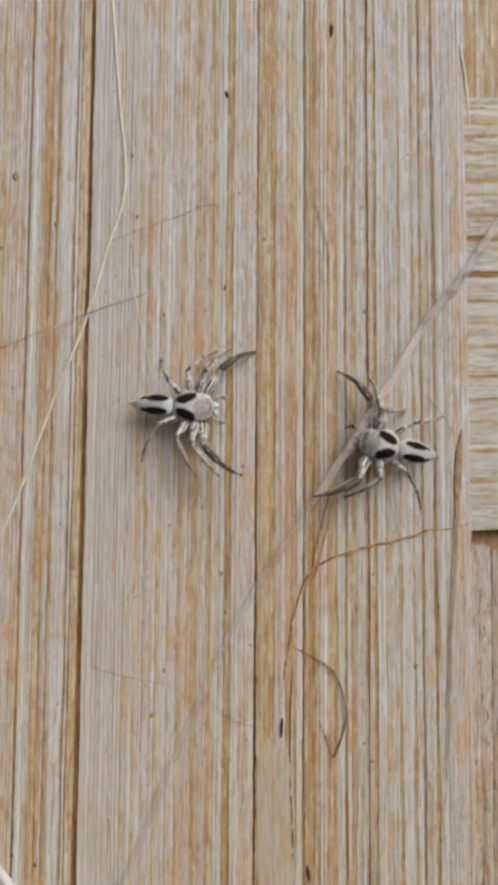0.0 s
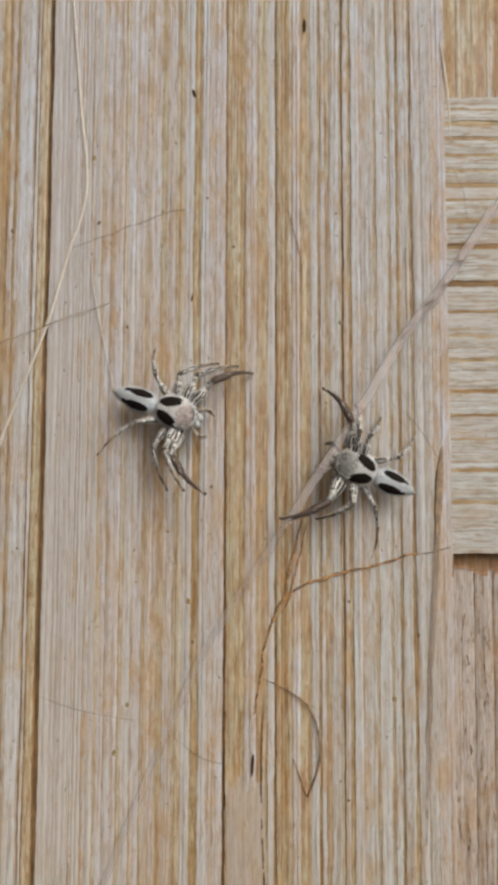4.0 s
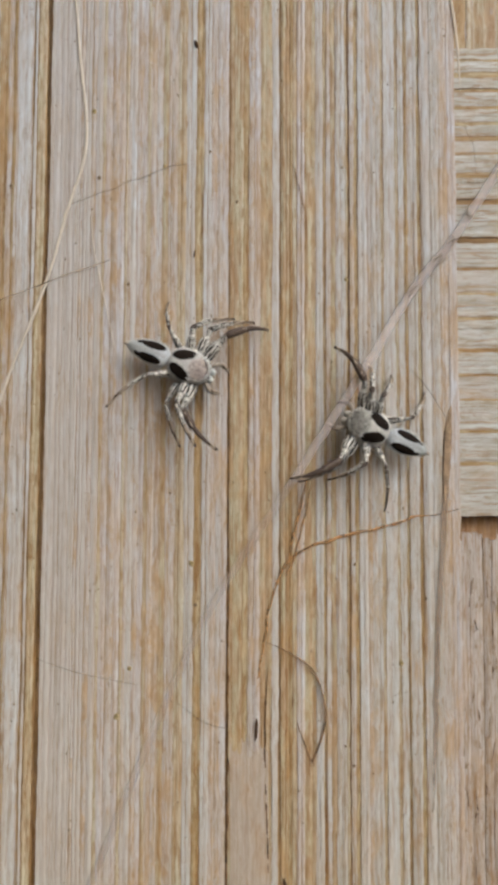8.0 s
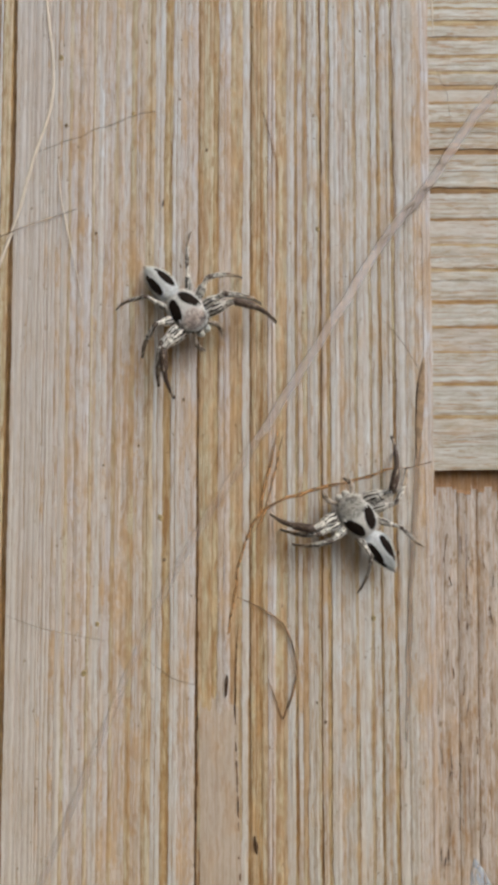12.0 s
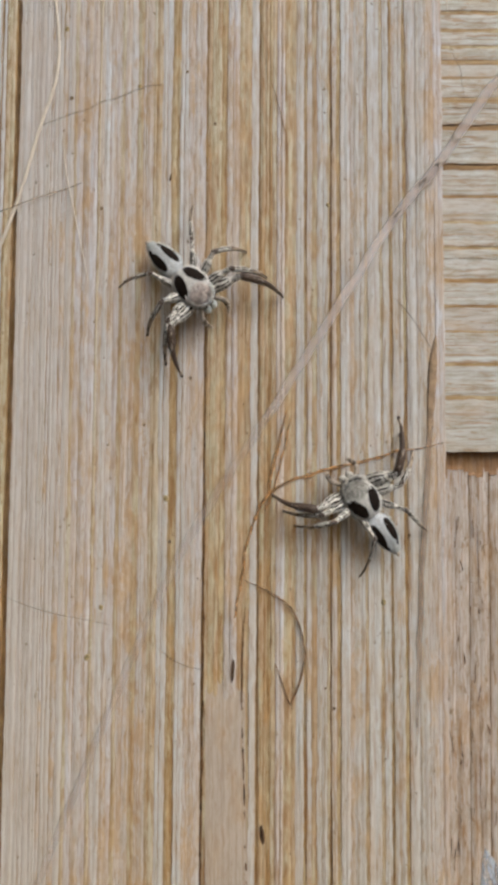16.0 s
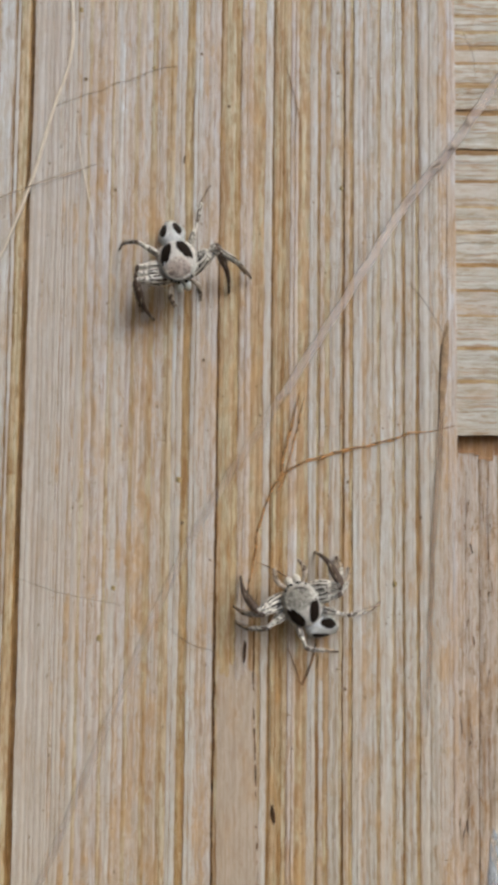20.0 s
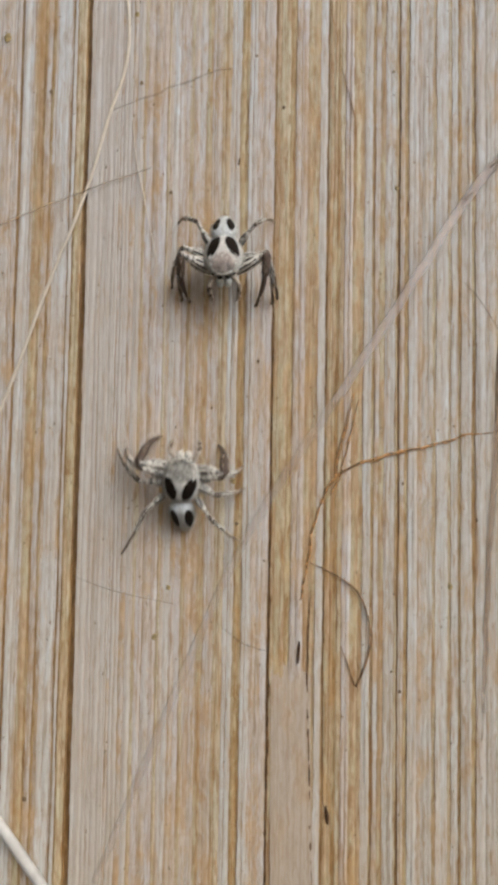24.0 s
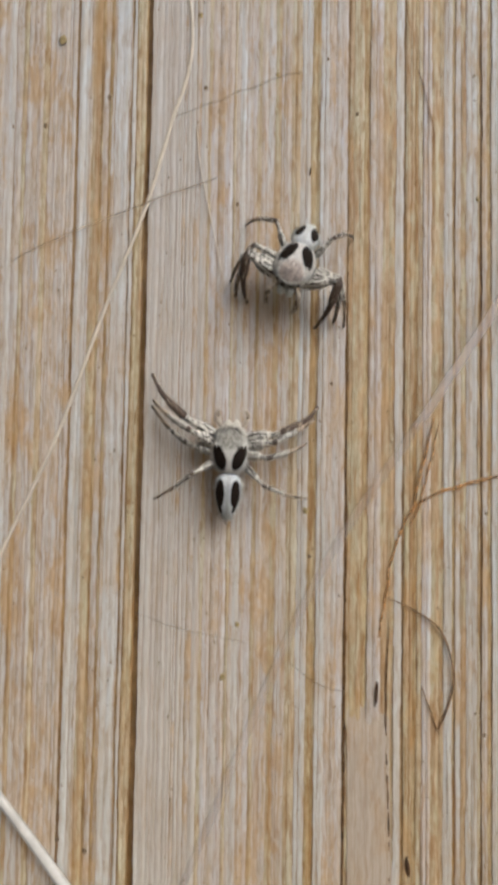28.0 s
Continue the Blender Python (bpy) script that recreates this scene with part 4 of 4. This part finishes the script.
class Spider:
    """A jumping spider in parts; its legs keep their joints for their keys."""

    def __init__(self, label, shell, face, down, brow, belly_length):
        ob = new("jumping_spider", dome_mesh(shell_profile(), [shell, WHITE_HAIR], fringe=700, seed=5, spots=SHELL_SPOTS, nap=420))
        self.ob = tagged(ob, label, "spider", "two jumping spiders facing each other")
        self.belly = part("abdomen", dome_mesh(belly_profile(belly_length), [BELLY, BLUISH], fringe=300, seed=3, spots=BELLY_SPOTS, nap=420), ob, "white abdomen with two black stripes")
        tip = part("spinneret", ball_mesh(0.3, 0.19, 0.16, BUFF), self.belly)
        tip.location = (-belly_length * MM, 0, 0)
        for side in (1, -1):
            palp = part("feeler", PALPS[side], ob, "pale hairy feeler")
            palp.location = (1.75 * MM, side * 0.62 * MM, -0.15 * MM)
            jaw = part("jaw", ball_mesh(0.52, 0.4, 0.6, face), ob, "pale hairy jaw")
            jaw.location = (2.15 * MM, side * 0.36 * MM, -0.35 * MM)
            for name, x, y, z, r in (("eye", 1.98, 0.36, 0.3, 0.3), ("eye", 1.8, 0.9, 0.42, 0.19), ("eye", 0.35, 1.22, 0.78, 0.17), ("eye", 1.1, 1.12, 0.78, 0.08)):
                eye = part(name, ball_mesh(r, r, r, EYE), ob, "glossy black eye")
                eye.location = (x * MM, y * side * MM, z * MM)
                rim = part("eye_rim", ring_mesh(r + 0.05, 0.065, WHITE_HAIR), ob, "white rim of hair round an eye")
                out = Vector((x - 0.75, y * side * 0.9, 0.35))
                rim.matrix_world = Matrix.Translation((x * MM, y * side * MM, z * MM)) @ out.to_track_quat("Z", "Y").to_matrix().to_4x4()
        brow_verts, brow_faces, brow_index = [], [], []
        rand = random.Random(11)
        roots = []
        for k in range(220):
            a = rand.uniform(-1.25, 1.25)
            p = Vector((0.75 + 1.28 * math.cos(a), 1.22 * math.sin(a), 0.6 + 0.3 * rand.random()))
            roots.append((p, Vector((math.cos(a), math.sin(a), rand.uniform(-0.2, 0.5))), rand.uniform(0.22, 0.45), 0.06))
        add_hairs(brow_verts, brow_faces, brow_index, roots, 0, rand)
        part("brow_fringe", mesh_of("fringe", to_metres(brow_verts), brow_faces, brow), ob, "white fringe of hair round the eyes")
        tuft_verts, tuft_faces, tuft_index, roots = [], [], [], []
        for k in range(260):
            a, r = rand.uniform(-2.2, 2.2), 1.25 * rand.random() ** 0.6
            p = Vector((0.9 + r * math.cos(a), 1.05 * r * math.sin(a), 1.22 - 0.28 * r * r))
            roots.append((p, Vector((0.8 + rand.uniform(-0.5, 0.5), rand.uniform(-0.7, 0.7), 0.5)), rand.uniform(0.15, 0.32), 0.026))
        add_hairs(tuft_verts, tuft_faces, tuft_index, roots[:150], 0, rand)
        add_hairs(tuft_verts, tuft_faces, tuft_index, roots[150:], 1, rand)
        part("head_down", mesh_of("down", to_metres(tuft_verts), tuft_faces, down, tuft_index), ob, "short mottled hair on the head")
        self.legs = []
        for side in (1, -1):
            for k in (1, 2, 3, 4):
                thigh = part("leg", LEG_MESHES[k, side][0], ob, "pale leg with dark lengthwise lines")
                shin = part("shin", LEG_MESHES[k, side][1], thigh, "dark umber shin" if k == 1 else "")
                self.legs.append({"thigh": thigh, "shin": shin, "length": LEG[k][0] * MM, "rows": [],
                                  "hip": Vector((HIPS[k][0] * MM, side * HIPS[k][1] * MM, -0.5 * MM))})


tan_spider = Spider("white jumping spider with black patches and a tan head cap", SHELL_TAN, BLUISH, [ROSY, ROSY_DARK], WHITE_HAIR, 4.55)
grey_spider = Spider("white jumping spider with black patches and a mottled grey head", SHELL_GREY, PALE, [GREY_DOWN, PALE], PALE, 4.25)


def stance(legs, times, turns):
    """Remember how the eight legs are held at some times: yaw and lift of thigh and of shin, in degrees."""
    for leg, turn in zip(legs, turns):
        for t in times:
            leg["rows"].append((t, turn))


def between(rows, t):
    """The value at a time, from rows of times and values."""
    for (t0, a), (t1, b) in zip(rows, rows[1:]):
        if t0 <= t <= t1:
            return a + (b - a) * (t - t0) / (t1 - t0)
    return rows[-1][1]


def key_spider(spider, body_rows, belly_rows, legs, rear_rows):
    """rear_rows: how far, in degrees, the spider rears its head; its feet stay where they are."""
    def reared(t):
        up = between(rear_rows, t)
        return pose(0, 0, 0.03 * up * MM) @ pose(0, 0, 0, 0, -up, 0)

    walk(spider.ob, [(t, pose(x * MM, y * MM, z * MM, 0, 0, a) @ reared(t)) for t, x, y, z, a in body_rows])
    walk(spider.belly, [(t, pose(-2.0 * MM, 0, 0.1 * MM) @ pose(0, 0, 0, 0, pitch + between(rear_rows, t), yaw)) for t, pitch, yaw in belly_rows])
    for leg in legs:
        thigh_rows, shin_rows = [], []
        for t, (fy, fp, sy, sp) in leg["rows"]:
            thigh = pose(0, 0, 0, 0, 0, fy) @ pose(0, 0, 0, 0, -fp, 0)
            shin = pose(0, 0, 0, 0, 0, sy) @ pose(0, 0, 0, 0, -sp, 0)
            thigh_rows.append((t, reared(t).inverted() @ Matrix.Translation(leg["hip"]) @ thigh))
            shin_rows.append((t, Matrix.Translation((leg["length"], 0, 0)) @ thigh.inverted() @ shin))
        walk(leg["thigh"], thigh_rows)
        walk(leg["shin"], shin_rows)


def motions():
    # the tan-faced spider: seconds, place in millimetres, heading in degrees
    rows = [
        (0, -6.12, 5.95, 2.4, -4),
        (2, -6.02, 5.60, 2.4, -11),
        (5, -3.45, 7.71, 2.4, -23),
        (6, -3.29, 7.65, 2.4, -24),
        (7, -3.25, 7.41, 2.4, -23),
        (9, -3.23, 7.65, 2.4, -21),
        (9.8, -3.20, 7.70, 2.4, -24),
        (9.9, 1.30, 8.60, 2.4, -23),
        (10, 5.50, 9.00, 2.4, -34),
        (10.1, 6.68, 6.84, 2.4, -51),
        (10.2, 6.55, 5.30, 2.4, -74),
        (10.5, 5.00, 5.07, 2.4, -66),
        (11, 1.18, 6.87, 2.4, -47),
        (12, -0.30, 7.85, 2.4, -48),
        (15, -0.32, 7.59, 2.4, -48),
        (16, -0.47, 7.83, 2.4, -46),
        (17, -0.24, 8.01, 2.4, -47),
        (17.3, -1.99, 7.57, 3.0, -62),
        (18, -2.31, 7.85, 3.0, -63),
        (18.6, -2.60, 7.95, 3.0, -65),
        (19, -2.90, 7.93, 3.0, -69),
        (20, -3.09, 8.09, 3.0, -76),
        (20.5, -3.52, 8.10, 3.0, -78),
        (22.5, -3.21, 8.37, 3.0, -87),
        (23, -3.52, 8.11, 3.0, -87),
        (24, -4.08, 8.74, 3.0, -88),
        (25, -4.19, 8.59, 3.0, -90),
        (25.5, -4.06, 9.18, 3.0, -103),
        (26, -4.57, 9.50, 3.0, -105),
        (27, -4.44, 9.32, 3.0, -106),
        (28, -4.47, 9.45, 3.0, -110),
    ]
    legs = tan_spider.legs
    stance(legs, (0, 2.5), [(65, 12, 35, -29), (76, 33, 48, -32), (102, 20, 42, -32), (138, 44, 116, -53), (-81, 29, -34, -13), (-94, 35, -47, 0), (-119, 36, -59, 0), (-158, 32, -113, -27)])
    stance(legs, (4.5, 9.8), [(67, 22, 36, -33), (87, 5, 33, -15), (105, 27, 38, -25), (140, 34, 119, -46), (-89, 29, -28, 0), (-91, 35, -45, 0), (-101, 0, -51, 0), (-152, 33, -120, 0)])
    stance(legs, (10.1, 10.3), [(80, 0, 79, 0), (83, 19, 79, -37), (142, 0, 87, -23), (140, 51, 133, -58), (-46, 9, -40, 0), (-66, 39, -54, -21), (-94, 59, -93, -45), (-138, 51, -149, -59)])
    stance(legs, (10.6, 11.1), [(70, 18, 33, -16), (82, 24, 50, -36), (127, 30, 72, -45), (142, 31, 93, -16), (-72, 26, -31, -35), (-76, 33, -56, -30), (-103, 4, -37, -26), (-157, 15, -141, -26)])
    stance(legs, (11.6, 17.1), [(66, 26, 28, -32), (71, 32, 44, -40), (107, 30, 62, -44), (140, 17, 136, -33), (-86, 29, -32, -28), (-83, 31, -51, -32), (-106, 47, -76, -47), (-159, 33, -125, -45)])
    stance(legs, (17.6, 18.7), [(112, 18, -6, -37), (103, 11, 19, -41), (105, 32, 18, -59), (139, 21, 143, -39), (-105, 30, 6, -56), (-108, 22, -10, -40), (-97, 30, -37, -57), (-135, 35, -109, -59)])
    stance(legs, (19.4, 21.0), [(124, 19, 4, -43), (102, 21, 47, -43), (93, 28, 50, -51), (149, 0, 152, -25), (-93, 30, 9, -56), (-94, 27, -14, -56), (-92, 32, -26, -60), (-126, 35, -119, -59)])
    stance(legs, (22.5, 25.1), [(116, 18, -15, -20), (100, 8, 3, -34), (87, 13, 16, -41), (132, 35, 132, -58), (-118, 18, 6, -43), (-110, 7, -5, -37), (-111, 13, -27, -42), (-150, 35, -123, -57)])
    stance(legs, (25.6, 28.0), [(112, 18, -9, -37), (100, 23, 21, -52), (99, 0, 29, -29), (149, 35, 142, -57), (-101, 23, 19, -49), (-100, 9, -3, -39), (-100, 14, -23, -43), (-140, 30, -91, -53)])
    key_spider(tan_spider, rows, [(0, -6, 0), (9.8, -8, 0), (10.3, -20, 0), (17.1, -20, 0), (17.6, -35, 0), (18.4, -44, 0), (28, -47, 0)], legs, [(0, 0), (17.0, 0), (17.3, 15), (28, 15)])
    # the grey-faced spider
    rows = [
        (0, 13.22, 2.05, 2.4, 168),
        (2, 13.27, 1.94, 2.4, 168),
        (5, 13.64, 1.66, 2.4, 153),
        (6, 14.23, 1.84, 2.4, 160),
        (7, 13.73, 1.32, 2.4, 155),
        (9, 14.30, 2.06, 2.4, 157),
        (9.8, 14.30, 1.95, 2.4, 156),
        (9.95, 14.10, 1.90, 2.4, 155),
        (10, 12.73, 0.93, 2.4, 144),
        (10.1, 13.71, -1.02, 2.4, 121),
        (10.2, 15.36, -2.73, 2.4, 116),
        (10.3, 14.89, -5.32, 2.4, 115),
        (10.5, 14.67, -8.01, 2.4, 111),
        (11, 14.68, -9.94, 2.4, 101),
        (11.2, 15.50, -11.62, 2.4, 109),
        (11.5, 15.26, -11.41, 2.4, 125),
        (12, 15.55, -11.41, 2.4, 125),
        (15, 16.05, -11.68, 2.4, 123),
        (16, 14.93, -11.48, 2.4, 124),
        (16.95, 15.30, -11.60, 2.4, 127),
        (17, 12.94, -14.65, 2.4, 135),
        (17.06, 11.80, -16.80, 2.4, 120),
        (17.3, 11.37, -16.98, 2.4, 124),
        (18, 12.00, -17.90, 2.4, 136),
        (18.6, 11.50, -17.90, 2.4, 126),
        (18.8, 9.75, -19.73, 2.9, 124),
        (19, 8.61, -21.77, 2.9, 115),
        (20, 8.28, -22.70, 2.9, 111),
        (20.5, 3.14, -21.22, 2.9, 100),
        (22.5, -5.43, -17.40, 2.9, 94),
        (23, -7.75, -14.77, 2.9, 87),
        (23.4, -8.35, -13.46, 2.9, 89),
        (23.88, -8.10, -13.20, 2.9, 87),
        (24.05, -7.60, -10.80, 2.9, 84),
        (24.36, -7.80, -10.40, 2.9, 86),
        (24.7, -8.60, -6.40, 2.9, 88),
        (25, -8.40, -5.79, 2.9, 89),
        (25.5, -10.29, -3.22, 2.9, 88),
        (26, -10.39, -5.88, 2.4, 88),
        (27, -10.02, -6.06, 2.4, 88),
        (28, -9.89, -6.31, 2.4, 87),
    ]
    legs = grey_spider.legs
    stance(legs, (0, 2.5), [(84, 29, 31, 0), (68, 0, 36, -13), (101, 37, 42, -26), (152, 32, 127, -27), (-79, 12, -34, -24), (-80, 44, -70, -38), (-74, 32, -162, -46), (-137, 28, -153, -29)])
    stance(legs, (4.5, 9.93), [(85, 29, 44, 0), (80, 0, 48, 0), (108, 36, 50, -36), (136, 33, 117, -26), (-67, 29, -31, -30), (-64, 47, -71, -49), (-77, 46, -100, -52), (-151, 33, -105, -45)])
    stance(legs, (10.3, 10.6), [(87, 29, 57, 0), (86, 23, 64, -31), (100, 31, 68, -36), (149, 14, 178, -29), (-89, 29, -49, -34), (-76, 32, -53, -42), (-76, 34, -69, -48), (-158, 38, -144, -49)])
    stance(legs, (10.9, 11.1), [(80, 14, 52, -19), (89, 48, 69, -45), (97, 54, 56, -56), (173, 51, 164, -59), (-63, 12, -34, 0), (-66, 0, -46, -1), (-87, 50, -68, -41), (-138, 33, -126, -45)])
    stance(legs, (11.4, 16.9), [(82, 29, 38, -36), (82, 28, 53, -41), (91, 42, 66, -40), (178, 33, 133, -35), (-106, 29, -35, 0), (-101, 13, -44, -31), (-105, 29, -64, -38), (-141, 33, -162, -40)])
    stance(legs, (17.15, 18.7), [(62, 29, 26, -26), (63, 20, 42, -26), (77, 22, 56, 0), (132, 0, 134, 0), (-98, 11, -51, -25), (-96, 29, -64, -23), (-100, 46, -76, -42), (-148, 33, -139, -20)])
    stance(legs, (18.9, 19.2), [(105, 33, 24, -57), (91, 25, 76, -52), (132, 25, 87, -50), (175, 26, -173, -42), (-91, 27, 9, -51), (-96, 28, -60, -45), (-101, 21, -74, -34), (-119, 0, -120, 0)])
    stance(legs, (19.5, 20.4), [(91, 33, 9, -57), (86, 39, 72, -55), (103, 25, 76, -51), (180, 23, -132, -43), (-98, 32, 19, -55), (-91, 35, -32, -62), (-90, 41, -62, -58), (-120, 21, -103, -41)])
    stance(legs, (22.3, 23.2), [(83, 33, -46, -57), (78, 38, 58, -59), (92, 0, 58, -6), (133, 24, 129, -46), (-93, 33, 37, -57), (-91, 39, -72, -64), (-102, 41, -79, -56), (-136, 23, -123, 0)])
    stance(legs, (24.4, 25.2), [(90, 31, -16, -55), (88, 33, 53, -50), (98, 9, 41, -37), (139, 0, 163, 0), (-91, 33, 19, -57), (-84, 39, -53, -60), (-111, 35, -71, -58), (-140, 25, -126, -47)])
    stance(legs, (25.45, 25.55), [(78, 20, 58, 0), (77, 25, 56, -52), (117, 30, 75, -55), (141, 23, 141, 0), (-109, 20, -77, 0), (-99, 19, -68, -47), (-117, 14, -85, -32), (-135, 0, -134, 0)])
    stance(legs, (25.85, 28.0), [(63, 6, 41, -8), (64, 29, 55, -18), (76, 0, 46, 0), (121, 41, 125, -28), (-80, 16, -50, -33), (-80, 32, -56, -22), (-95, 41, -66, -35), (-133, 26, -105, -34)])
    key_spider(grey_spider, rows, [(0, -6, 0), (10, -6, 0), (18.6, -6, 0), (18.9, -42, 25), (20, -45, 42), (20.6, -45, 42), (22.5, -45, 26), (23.4, -45, 20), (24.7, -44, 0), (25.5, -40, 0), (25.85, -8, 0), (28, -6, 0)], legs, [(0, 0), (18.6, 0), (18.8, 12), (25.5, 12), (26, 0), (28, 0)])


motions()
